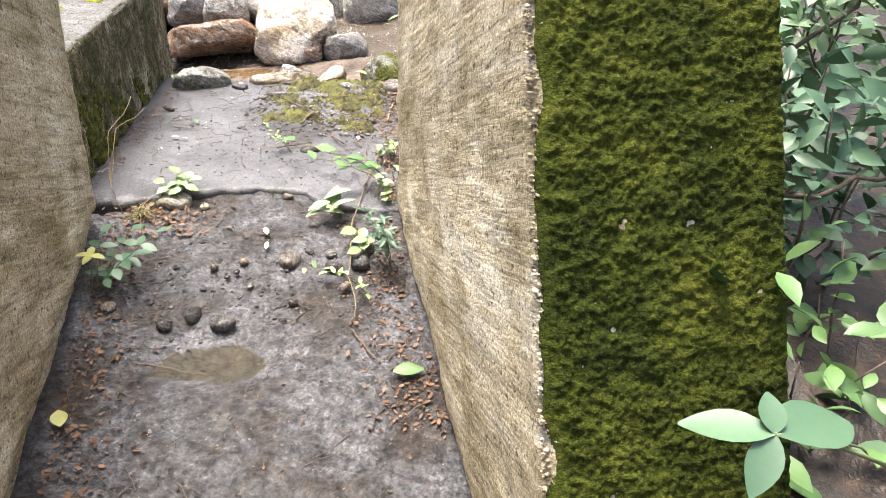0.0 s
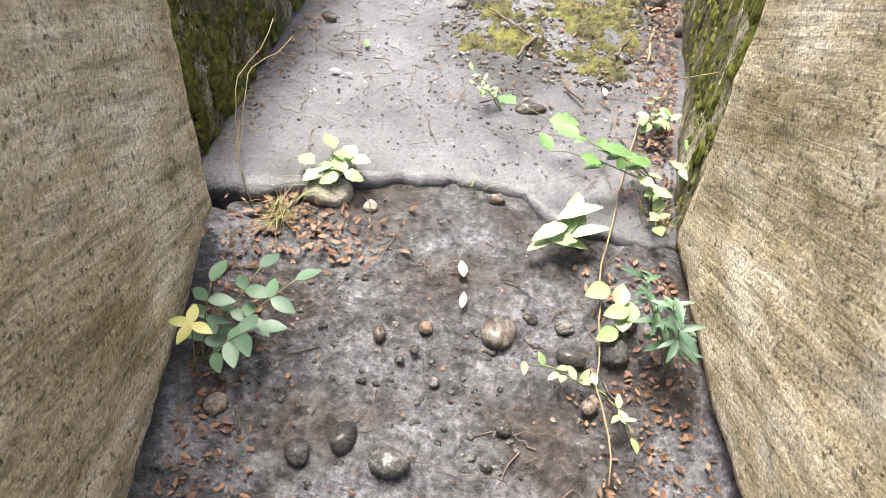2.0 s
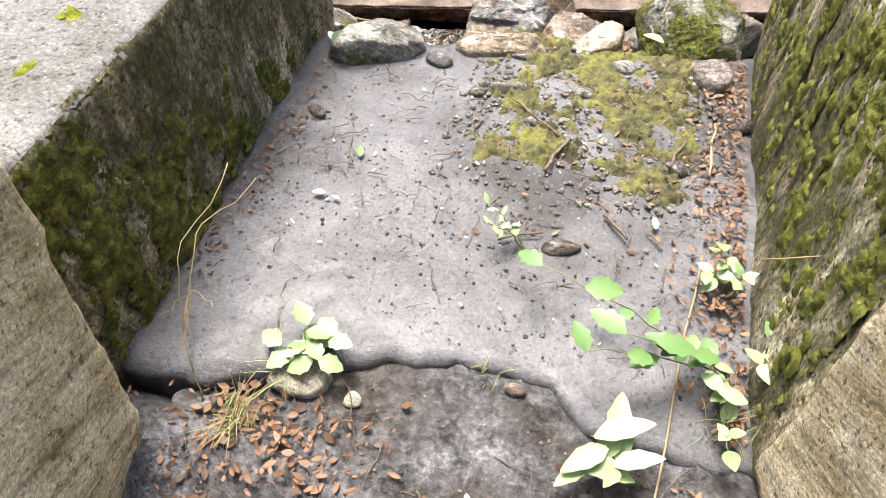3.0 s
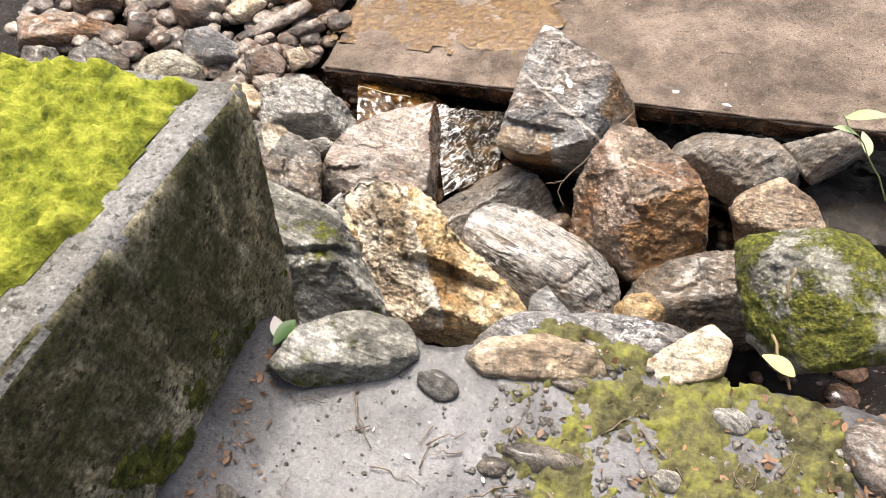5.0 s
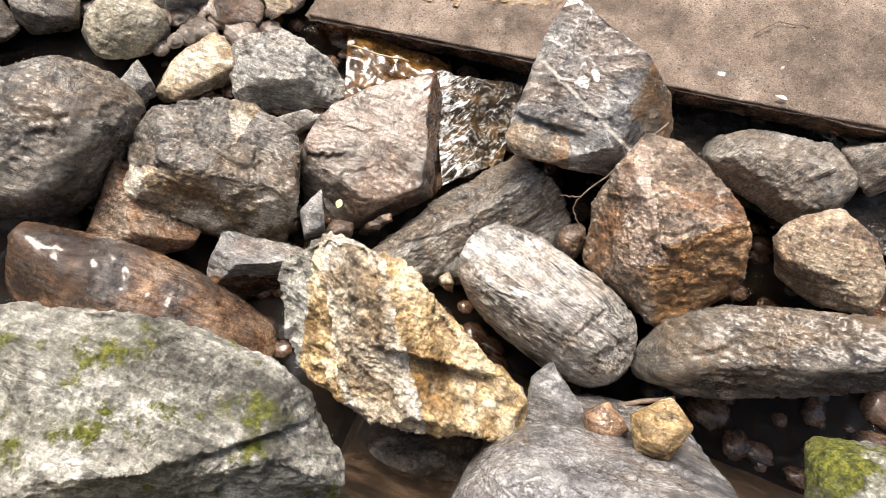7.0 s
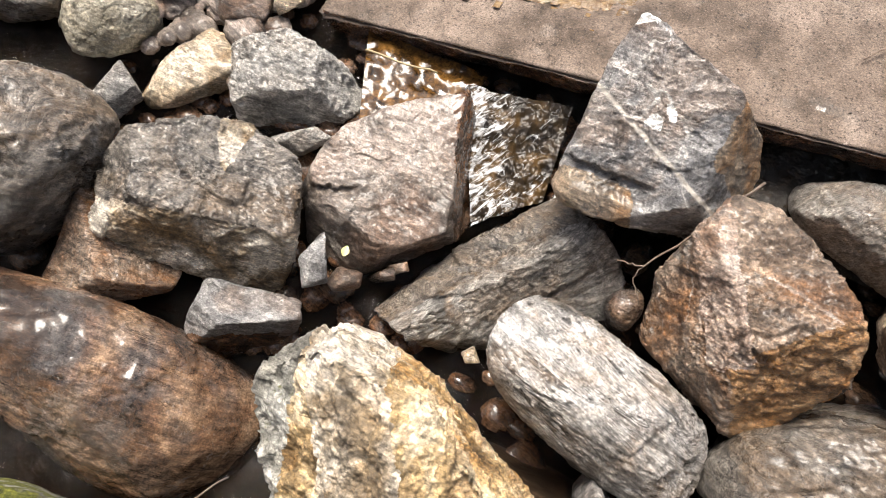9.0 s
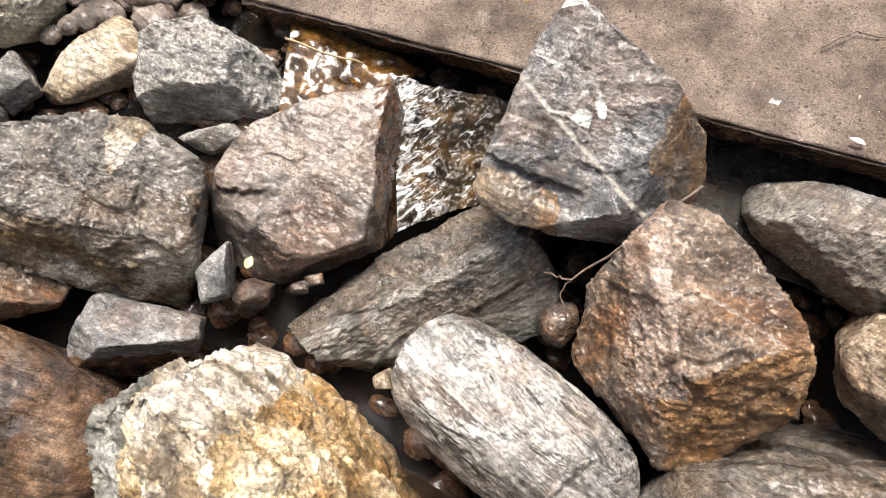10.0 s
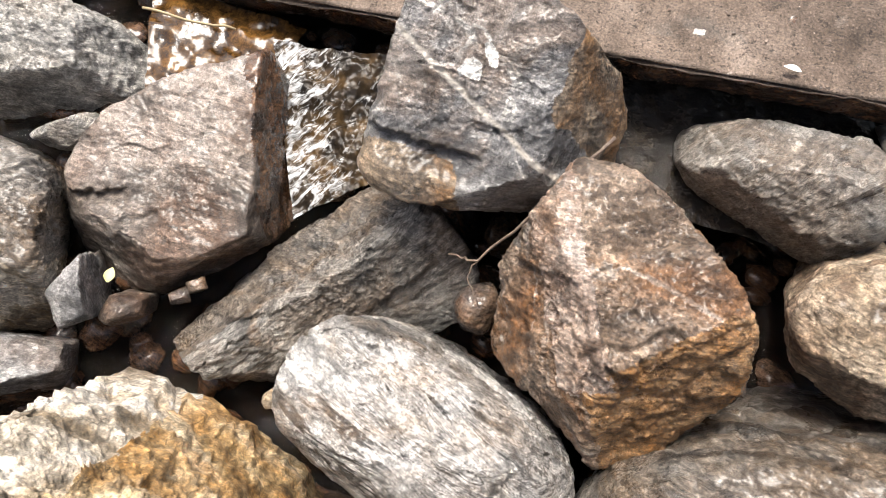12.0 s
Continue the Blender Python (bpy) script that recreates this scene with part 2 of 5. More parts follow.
def concrete_material(name, base, pale, stain, moss=0.0, aggregate=1.0, rg=0.85, relief=1.0, coat=0.0, slant=25, groove=0.5, pits=0.8, sandy=0.45):
    """Old washed-out concrete: sand and pebble aggregate, slanting grooves, pits, damp stains."""
    k = Nodes(name)
    v = k.coord
    big = k.noise(v, 2.2, 6, 0.65, 0.5)
    lines = k.noise(k.stretched(v, (1.0, 1.0, 6.0), (radians(slant), 0, 0)), 3.0, 8, 0.66, 0.4)
    cuts = k.noise(k.stretched(v, (1.0, 1.0, 11.0), (radians(slant + 6), 0, 0)), 5.0, 5, 0.6, 0.3)
    sand = k.noise(v, 130.0 * aggregate, 4, 0.72)
    grit = k.noise(v, 60.0 * aggregate, 5, 0.7)
    cell = k.voronoi(v, 85.0 * aggregate, "F1", "Color")
    col = k.ramp(k.math("ADD", k.math("MULTIPLY", big, 0.6), k.math("MULTIPLY", lines, 0.5)), [(0.43, stain), (0.55, base), (0.67, pale)])
    sep = k.add("ShaderNodeSeparateColor")
    k.link(cell, sep.inputs[0])
    near = k.math("LESS_THAN", k.voronoi(v, 85.0 * aggregate), 0.30)
    pebble = k.ramp(sep.outputs[0], [(0.0, tuple(c * 0.35 for c in base)), (0.5, base), (1.0, tuple(min(0.8, c * 1.4) for c in pale))])
    col = k.mix(k.math("MULTIPLY", near, 0.35), col, pebble)
    pit = k.ramp(grit, [(0.37, pits), (0.43, 0.0)])
    col = k.mix(pit, col, tuple(c * 0.3 for c in stain))
    col = k.mix(sandy, col, k.ramp(sand, [(0.38, 0.25), (0.46, 0.95), (0.54, 1.2), (0.62, 2.0)]), "MULTIPLY")
    col = k.mix(groove, col, k.ramp(cuts, [(0.36, 0.35), (0.47, 0.95), (0.6, 1.15)]), "MULTIPLY")
    height = k.math("ADD", k.math("MULTIPLY", near, 0.10), k.math("ADD", k.math("MULTIPLY", sand, 0.35), k.math("MULTIPLY", cuts, 1.1 * groove)))
    height = k.math("ADD", height, k.math("MULTIPLY", grit, 0.45))
    if moss:
        mn = k.noise(k.stretched(v, (1.0, 1.0, 0.55), (0, 0, 0)), 7.0, 10, 0.78, 0.3)
        mask = k.ramp(mn, [(0.62 - moss, 0.0), (0.76 - moss, 0.9)])
        green = k.ramp(k.noise(v, 75.0, 4, 0.75), [(0.32, (0.012, 0.014, 0.004)), (0.52, (0.05, 0.055, 0.012)), (0.72, (0.15, 0.15, 0.04))])
        col = k.mix(mask, col, green)
        height = k.math("ADD", height, k.math("MULTIPLY", mask, k.noise(v, 130.0, 3, 0.7)))
    k.bsdf.inputs["Coat Weight"].default_value, k.bsdf.inputs["Coat Roughness"].default_value = coat, 0.12
    return k.finish(col, rg, height, relief, 0.016, 0.3)


CONCRETE = concrete_material("washed_concrete", (0.50, 0.425, 0.285), (0.74, 0.68, 0.55), (0.27, 0.215, 0.11), 0.0, 1.0)
ALGAE_CONCRETE = concrete_material("algae_stained_concrete", (0.32, 0.28, 0.175), (0.54, 0.50, 0.38), (0.09, 0.07, 0.03), 0.17, aggregate=0.7, slant=70, groove=0.6, pits=0.95, sandy=0.8)
SLAB_STONE = concrete_material("brown_stream_slab_concrete", (0.128, 0.096, 0.073), (0.205, 0.160, 0.128), (0.050, 0.035, 0.024), 0.0, aggregate=0.85, rg=0.62, coat=0.05, slant=0, groove=0.3, sandy=0.6)


def simple(name, stops, scale=20.0, rough=0.7, bump=0.4, distance=0.01, spec=0.5, detail=6):
    k = Nodes(name)
    v = k.shifted()
    n = k.noise(v, scale, detail, 0.65, 0.3)
    fine = k.noise(v, scale * 7, 4, 0.6)
    f = k.math("ADD", k.math("MULTIPLY", n, 0.7), k.math("MULTIPLY", fine, 0.3))
    return k.finish(k.ramp(f, stops), rough, f, bump, distance, spec)


def moss_material():
    k = Nodes("moss")
    v = k.coord
    f = k.math("ADD", k.math("MULTIPLY", k.noise(v, 5.0, 5, 0.65), 0.5), k.math("MULTIPLY", k.noise(v, 150.0, 4, 0.75), 0.5))
    col = k.ramp(f, [(0.36, (0.010, 0.015, 0.002)), (0.46, (0.035, 0.048, 0.006)), (0.56, (0.085, 0.10, 0.012)), (0.68, (0.20, 0.19, 0.035))])
    return k.finish(col, 0.95, k.noise(v, 220.0, 3, 0.7), 1.0, 0.01, 0.15)


SLAB = concrete_material("wet_grey_slab", (0.108, 0.108, 0.115), (0.160, 0.160, 0.170), (0.048, 0.046, 0.046), 0.0, 0.9, 0.36, 0.6, 0.08, 0, 0.3, 0.5, 0.25)
WALL_TOP = concrete_material("pale_grey_wall_top", (0.20, 0.196, 0.19), (0.31, 0.306, 0.295), (0.11, 0.105, 0.09), groove=0.1)
MOSS = moss_material()
BRIGHT_MOSS = simple("bright_moss", [(0.36, (0.05, 0.065, 0.008)), (0.5, (0.16, 0.18, 0.018)), (0.64, (0.30, 0.31, 0.05))], 25, 0.95, 0.9, 0.01, 0.2)


# ---- makers ----
def mesh_object(name, verts, faces, material, parent=None, label="", smooth=True):
    me = bpy.data.meshes.new(name)
    me.from_pydata([tuple(v) for v in verts], [], faces)
    me.materials.append(material)
    if smooth:
        me.polygons.foreach_set("use_smooth", [True] * len(me.polygons))
    me.update()
    ob = new(name, me)
    if parent:
        ob.parent = parent
    if label:
        tagged(ob, label)
    return ob


def part(name, bm, material, parent=None, label="", smooth=True):
    me = bpy.data.meshes.new(name)
    bm.to_mesh(me)
    bm.free()
    me.materials.append(material)
    if smooth:
        me.polygons.foreach_set("use_smooth", [True] * len(me.polygons))
    ob = new(name, me)
    if parent:
        ob.parent = parent
    if label:
        tagged(ob, label)
    return ob


def fr(x, y, z=0.0, octaves=5, h=0.7):
    return noise.fractal(Vector((x, y, z)), h, 2.1, octaves)


def smoothstep(a, b, x):
    t = max(0.0, min(1.0, (x - a) / (b - a)))
    return t * t * (3 - 2 * t)


BALLS = {}


def ball(level):
    """Directions and faces of an icosphere."""
    if level not in BALLS:
        bm = bmesh.new()
        bmesh.ops.create_icosphere(bm, subdivisions=level, radius=1)
        bm.verts.index_update()
        BALLS[level] = (np.array([v.co[:] for v in bm.verts]), [[v.index for v in f.verts] for f in bm.faces])
        bm.free()
    return BALLS[level]


def stone_shape(planes, depth, sharp, level, seed, chips=9, relief=1.0, back=0.0, facets=(), ledges=(), grain=None):
    """A broken stone: side facets at (degrees, distance), front facets at (degrees, tilt, height on the axis), a flat back,
    chips, ledges at (x, y, degrees, half length, depth, fade), and rough or foliated relief."""
    rng = np.random.default_rng(seed)
    dirs, faces = ball(level)
    back = max(back, 1.3 * depth)
    cuts = []
    for a, d in planes:
        c, s = math.cos(radians(a)), math.sin(radians(a))
        cuts.append((c, s, 0.0, d))
        if not facets and rng.random() < 0.75:
            b, w = radians(rng.uniform(30, 62)), rng.uniform(0.15, 0.7) * depth
            if -150 < a < -30:
                b, w = radians(rng.uniform(22, 40)), rng.uniform(-0.1, 0.25) * depth
            cuts.append((c * math.cos(b), s * math.cos(b), math.sin(b), d * math.cos(b) + w * math.sin(b)))
        b = radians(rng.uniform(30, 55))
        cuts.append((c * math.cos(b), s * math.cos(b), -math.sin(b), d * math.cos(b) + 0.85 * back * math.sin(b)))
    for a, tilt, h in facets:
        c, s, ct, st = math.cos(radians(a)), math.sin(radians(a)), math.cos(radians(tilt)), math.sin(radians(tilt))
        cuts.append((c * ct, s * ct, st, h * st))
    if not facets:
        cuts.append((rng.uniform(-.3, .3), rng.uniform(-.3, .3), 1.0, depth))
    cuts.append((0, 0, -1.0, back))
    cuts = np.array(cuts)
    size = float(np.sqrt(np.mean([d for _, d in planes]) * depth))
    off = rng.uniform(-50, 50, 3)
    off_v = Vector((7.1, 3.3, 5.7))
    bent_dirs = np.empty_like(dirs)
    wander = 0.05 if sharp > 20 else 0.02
    for i, d in enumerate(dirs):
        q = Vector(d * 2.6 + off)
        bent_dirs[i] = d + wander * np.array(noise.noise_vector(q)) + 0.45 * wander * np.array(noise.noise_vector(q * 3.1))
    bent_dirs /= np.linalg.norm(bent_dirs, axis=1)[:, None]

    def radius(c, grow):
        return grow / ((np.clip(bent_dirs @ c[:, :3].T, 0, None) / c[:, 3]) ** sharp).sum(1) ** (1.0 / sharp)

    grow = 1.035 if facets else 1.08
    first = dirs * radius(cuts, grow)[:, None]
    for i in range(chips):
        n = rng.normal(size=3)
        n[2] = abs(n[2]) + 0.45
        n /= np.linalg.norm(n)
        reach = (first @ n).max()
        lim = rng.uniform(0.89, 0.97) if facets or i >= 5 else rng.uniform(0.68, 0.88)
        cuts = np.vstack([cuts, (*n, reach * lim)])
    co = dirs * radius(cuts, grow)[:, None]
    q = np.clip(bent_dirs @ cuts[:, :3].T, 0, None) / cuts[:, 3]
    lead = cuts[q.argmax(1), :3]
    lead = lead / np.linalg.norm(lead, axis=1)[:, None]
    for x, y, a, half, deep, fade in ledges:
        c, s = math.cos(radians(a)), math.sin(radians(a))
        for i, p in enumerate(co):
            if p[2] > -0.3 * depth:
                wob = 0.035 * size * noise.noise(Vector(p * 9.0 / size + off)) + 0.02 * size * noise.noise(Vector(p * 22.0 / size + off))
                u, w = (p[0] - x) * c + (p[1] - y) * s + wob, abs(-(p[0] - x) * s + (p[1] - y) * c) / half
                if 0 < u < fade and w < 1:
                    p[2] -= deep * min(1.0, u / 0.008) * (1 - u / fade) * (1 - w ** 3)
    add = np.empty(len(co))
    gx, gy, gz, pitch, step = grain or (0.0, 0.0, 1.0, 9.0, 0.0)
    along = Vector((gx, gy, gz)).normalized()
    for i, p in enumerate(co / size):
        pv = Vector(p + off)
        warp = pv * 1.7 + Vector((noise.noise(pv * 3.0), noise.noise(pv * 3.0 + off_v), noise.noise(pv * 3.0 - off_v))) * 0.35
        ridged = 0.035 * noise.cell(warp) - 0.012 + 0.05 * (0.2 - abs(noise.noise(pv * 1.9))) + 0.05 * (0.2 - abs(noise.noise(pv * 4.3)))
        fine = 0.040 * (0.2 - abs(noise.noise(pv * 9.0))) + 0.028 * (0.2 - abs(noise.noise(pv * 19.0))) + 0.016 * noise.noise(pv * 38.0)
        t = pv.dot(along) * pitch + 1.6 * noise.noise(pv * 1.6) + 0.7 * noise.noise(pv * 4.7)
        t -= math.floor(t)
        strata = step * ((t if t < 0.8 else (1 - t) * 4.0) - 0.4) * (0.55 + 0.9 * noise.noise(pv * 2.4 + off_v))
        add[i] = ridged + fine + strata
    co += lead * (add * size * relief)[:, None]
    return co, faces


def boulder(label, place, turn, planes, depth, sharp, level, material, relief=1.0, name="boulder", category="rock", chips=14, back=0.0,
            facets=(), ledges=(), grain=None, zones=()):
    """A boulder in the stream; zones: (material, test of a place on the stone) give faces a second material."""
    co, faces = stone_shape(planes, depth, sharp, level, len(label) * 31 + int(abs(place[0] * 971) + abs(place[1] * 773)), chips, relief, back, facets, ledges, grain)
    ob = mesh_object(name, co, faces, material)
    for n, (other, test) in enumerate(zones):
        ob.data.materials.append(other)
        for face in ob.data.polygons:
            c = face.center
            if test(c + noise.noise_vector(c * 14.0) * 0.02 + noise.noise_vector(c * 45.0) * 0.008):
                face.material_index = n + 1
    ob.matrix_world = pose(*place, *turn)
    return tagged(ob, label, category, "rocks of the stream bed")


def block8(name, bottom, top, div, amp, material, parent=None, seed=0, freq=3.0, wear=0.012, foot=0.0):
    """A six-sided body from four bottom and four top corners, finely divided, with rough faces and worn edges."""
    nx, ny, nz = div
    B, T = [Vector(p) for p in bottom], [Vector(p) for p in top]

    def at(a, b, c):
        lo = B[0].lerp(B[1], a).lerp(B[3].lerp(B[2], a), b)
        hi = T[0].lerp(T[1], a).lerp(T[3].lerp(T[2], a), b)
        return lo.lerp(hi, c)

    index, verts, faces = {}, [], []
    mid = at(.5, .5, .5)

    def vert(i, j, k):
        if (i, j, k) not in index:
            a, b, c = i / nx, j / ny, k / nz
            p = at(a, b, c)
            out = Vector((0, 0, 0))
            sides = 0
            for hit, n in ((i == 0, at(0, b, c) - at(1, b, c)), (i == nx, at(1, b, c) - at(0, b, c)), (j == 0, at(a, 0, c) - at(a, 1, c)),
                           (j == ny, at(a, 1, c) - at(a, 0, c)), (k == 0, at(a, b, 0) - at(a, b, 1)), (k == nz, at(a, b, 1) - at(a, b, 0))):
                if hit:
                    out += n.normalized()
                    sides += 1
            q = p * freq + Vector((seed * 7.3, seed * 3.1, seed))
            d = amp * (noise.fractal(q, 0.7, 2.1, 5) + 0.25 * noise.noise(q * 9))
            if sides > 1:
                d -= wear * (1 + 1.6 * abs(noise.noise(q * 4)))
            if foot and 0 < k < nz and (i == 0 or i == nx):
                d -= 0.045 * (1 - smoothstep(foot - 0.02, foot + 0.02, p.z + 0.05 * noise.noise(p * 2.5)))
            index[i, j, k] = len(verts)
            verts.append(p + out.normalized() * d)
        return index[i, j, k]

    for i in range(nx):
        for j in range(ny):
            faces.append([vert(i, j, 0), vert(i, j + 1, 0), vert(i + 1, j + 1, 0), vert(i + 1, j, 0)])
            faces.append([vert(i, j, nz), vert(i + 1, j, nz), vert(i + 1, j + 1, nz), vert(i, j + 1, nz)])
    for i in range(nx):
        for k in range(nz):
            faces.append([vert(i, 0, k), vert(i + 1, 0, k), vert(i + 1, 0, k + 1), vert(i, 0, k + 1)])
            faces.append([vert(i, ny, k), vert(i, ny, k + 1), vert(i + 1, ny, k + 1), vert(i + 1, ny, k)])
    for j in range(ny):
        for k in range(nz):
            faces.append([vert(0, j, k), vert(0, j, k + 1), vert(0, j + 1, k + 1), vert(0, j + 1, k)])
            faces.append([vert(nx, j, k), vert(nx, j + 1, k), vert(nx, j + 1, k + 1), vert(nx, j, k + 1)])
    return mesh_object(name, verts, faces, material, parent)


def sheet(name, xs, ys, height, material, parent=None):
    """An open grid over the ground: height(x, y) gives z, or a whole place."""
    verts, faces = [], []
    for y in ys:
        for x in xs:
            h = height(x, y)
            verts.append(h if isinstance(h, tuple) else (x, y, h))
    n = len(xs)
    for j in range(len(ys) - 1):
        for i in range(n - 1):
            faces.append([j * n + i, j * n + i + 1, (j + 1) * n + i + 1, (j + 1) * n + i])
    return mesh_object(name, verts, faces, material, parent)


def spread(stops):
    """Grid lines: (from, to, step) stretches joined."""
    out = []
    for a, b, s in stops:
        out += list(np.arange(a, b - 1e-6, s))
    return out + [stops[-1][1]]


# ---- the channel: mud floor, slab, walls ----
def slab_front(x):
    """Where the far slab begins, across the channel."""
    return 2.47 + 0.22 * smoothstep(-1.45, -0.75, x) - 0.08 * smoothstep(-0.6, -0.45, x) + 0.015 * fr(x * 9, 3.3)


def slab_end(x):
    return 3.70 + 0.22 * (x + 1.45) + 0.04 * fr(x * 4, 8.1)


def mud_height(x, y):
    z = 0.012 * fr(x * 2.2, y * 2.2) + 0.011 * fr(x * 9, y * 9, 3, 5, 0.5) + 0.006 * (0.3 - abs(fr(x * 21, y * 21, 5, 3)))
    pud = ((x + 0.70) / 0.20) ** 2 + ((y - 1.74) / 0.12) ** 2
    z = z * (1 - 0.35 * math.exp(-pud * 0.6)) - 0.03 * math.exp(-pud * 1.1)
    z += 0.03 * smoothstep(2.1, 2.5, y) - 0.12 * smoothstep(-1.1, -1.3, x) * smoothstep(2.4, 2.5, y)
    z += 0.02 * smoothstep(-1.0, -1.25, x + 0.26 * (y - 2.0)) + 0.02 * smoothstep(-0.3, -0.05, x + 0.24 * (y - 2.3))
    bumps = smoothstep(1.75, 1.95, y) * (1 - smoothstep(2.3, 2.5, y))
    z += 0.010 * bumps * abs(fr(x * 18, y * 18, 9, 3))
    return z - 0.004


def mud_material():
    """Wet grey silt: crumbs, hollows that hold water, brown humus towards the wall foot."""
    k = Nodes("wet_mud")
    v = k.coord
    lumps = k.noise(v, 28.0, 7, 0.66, 0.3)
    crumbs = k.noise(v, 85.0, 5, 0.7)
    wide = k.noise(v, 3.5, 6, 0.6, 0.4)
    col = k.ramp(wide, [(0.38, (0.045, 0.036, 0.031)), (0.5, (0.070, 0.068, 0.072)), (0.62, (0.115, 0.114, 0.124))])
    col = k.mix(0.75, col, k.ramp(lumps, [(0.38, 0.2), (0.47, 0.9), (0.54, 1.15), (0.63, 1.9)]), "MULTIPLY")
    col = k.mix(0.65, col, k.ramp(crumbs, [(0.38, 0.2), (0.46, 0.9), (0.54, 1.15), (0.63, 2.2)]), "MULTIPLY")
    k.bsdf.inputs["Coat Weight"].default_value, k.bsdf.inputs["Coat Roughness"].default_value = 0.05, 0.2
    height = k.math("ADD", lumps, k.math("MULTIPLY", crumbs, 0.35))
    return k.finish(col, k.ramp(wide, [(0.4, 0.38), (0.6, 0.6)]), height, 1.0, 0.020)


MUD = mud_material()
STREAMBED = simple("streambed_gravel", [(0.38, (0.010, 0.007, 0.005)), (0.5, (0.032, 0.021, 0.013)), (0.62, (0.085, 0.055, 0.034))], 12, 0.35, 0.8, 0.02)

mud = sheet("floor", spread([(-2.0, 0.7, 0.016)]), spread([(-2.5, 0.9, 0.05), (0.9, 2.75, 0.014)]), mud_height, MUD)
tagged(mud, "wet grey mud floor of the channel with a puddle", kind="structure")


def slab_top(u, v):
    x = u
    y0, y1 = slab_front(x), slab_end(x)
    if v < 0:
        return (x, y0 - 0.012 + 0.006 * fr(x * 20, v * 9), 0.055 + v)
    if v > 1:
        return (x, y1 + 0.02 * fr(x * 7, v * 5), 0.055 - (v - 1))
    y = y0 + (y1 - y0) * v
    return (x, y, 0.055 + 0.006 * fr(x * 2.5, y * 2.5) + 0.0025 * fr(x * 25, y * 25, 1, 3) - 0.006 * smoothstep(0.02, 0.0, v))


slab = sheet("pavement", spread([(-1.62, 0.1, 0.016)]), [-0.12, -0.08, -0.05, -0.03, -0.015] + list(np.linspace(0, 1, 90)) + [1.02, 1.06, 1.12, 1.2, 1.35, 1.6, 1.9, 2.3], slab_top, SLAB)
tagged(slab, "smooth wet grey concrete slab floor of the channel", kind="structure")

wall_nl = block8("wall_near_west", [(-1.05, -1.0, -.25), (-0.447, -1.0, -.25), (-1.30, 2.32, -.25), (-1.9, 2.45, -.25)],
                 [(-1.0, -1.0, 1.15), (-0.42, -1.0, 1.15), (-1.31, 2.47, 1.08), (-1.9, 2.6, 1.08)], (10, 130, 70), 0.010, CONCRETE, None, 1, foot=0.11)
tagged(wall_nl, "weathered tan concrete channel wall with exposed sand", kind="structure")
wall_nr = block8("wall_near_east", [(0.27, 0.41, -.15), (0.70, 0.41, -.15), (0.28, 2.75, -.15), (-0.17, 2.63, -.15)],
                 [(0.0, 1.51, 1.50), (0.42, 1.51, 1.50), (0.22, 2.78, 1.0), (-0.235, 2.66, 1.0)], (20, 90, 70), 0.010, CONCRETE, None, 2, foot=0.05)
tagged(wall_nr, "tan concrete channel wall with a moss-covered sloping end", kind="structure")
wall_fl = block8("wall_far_west", [(-2.25, 2.42, -.9), (-1.43, 2.42, -.9), (-1.535, 3.84, -.9), (-2.3, 3.70, -.9)],
                 [(-2.25, 2.44, .57), (-1.465, 2.44, .57), (-1.525, 3.84, .57), (-2.3, 3.66, .57)], (60, 100, 80), 0.008, ALGAE_CONCRETE, None, 3, 3.0, 0.007)
wall_fl.data.materials.append(WALL_TOP)
for face in wall_fl.data.polygons:
    if face.normal.z > 0.6:
        face.material_index = 1
tagged(wall_fl, "algae-stained grey concrete wall with a mossy flat top", kind="structure")
wall_fr = block8("wall_far_east", [(-0.18, 2.58, -.5), (0.5, 2.58, -.5), (0.5, 4.15, -.5), (-0.13, 4.08, -.5)],
                 [(-0.18, 2.58, .80), (0.5, 2.58, .80), (0.5, 4.1, .80), (-0.2, 4.02, .80)], (16, 50, 40), 0.012, ALGAE_CONCRETE, None, 4)
tagged(wall_fr, "mossy grey concrete channel wall", kind="structure")


# ---- ground and stream ----
def ground_height(x, y):
    edge = 3.75 + 0.25 * fr(x * 0.8, 2.0)
    bank = 0.45 + 0.12 * fr(x * 0.7, y * 0.7) + 0.35 * smoothstep(0.6, 4, x) + 0.3 * smoothstep(-2.3, -6, x)
    inside = smoothstep(-2.2, -1.75, x + 0.1) * (1 - smoothstep(0.45, 0.75, x))
    z = bank * (1 - inside) - 0.45 * inside
    low = -2.04 + 0.05 * fr(x * 2, y * 2)
    under = smoothstep(-1.75, -1.55, x) * (1 - smoothstep(0.5, 0.9, x))
    z = z + (low - z) * ((1 - under) * smoothstep(edge - 0.75, edge + 0.2, y) + under * (0.5 * smoothstep(3.9, 4.3, y) + 0.5 * smoothstep(4.5, 5.1, y)))
    return z + 1.6 * smoothstep(9, 20, y) + 6 * smoothstep(20, 120, abs(y) + abs(x) * 0.5)


far = [(-900, -300, 150), (-300, -60, 40), (-60, -12, 6), (-12, -5, 0.5)]
ground = sheet("ground", spread(far + [(-5, 4, 0.08), (4, 12, 0.5), (12, 60, 6), (60, 300, 40), (300, 900, 150)]),
               spread(far + [(-5, 1, 0.4), (1, 9, 0.08), (9, 14, 0.5), (14, 60, 6), (60, 300, 40), (300, 900, 150)]), ground_height, STREAMBED)
tagged(ground, "dark wet stream bed of gravel and earth bank", kind="structure")


def slab_plane(x):
    return -1.65 + 0.163 * (x + 2.36)


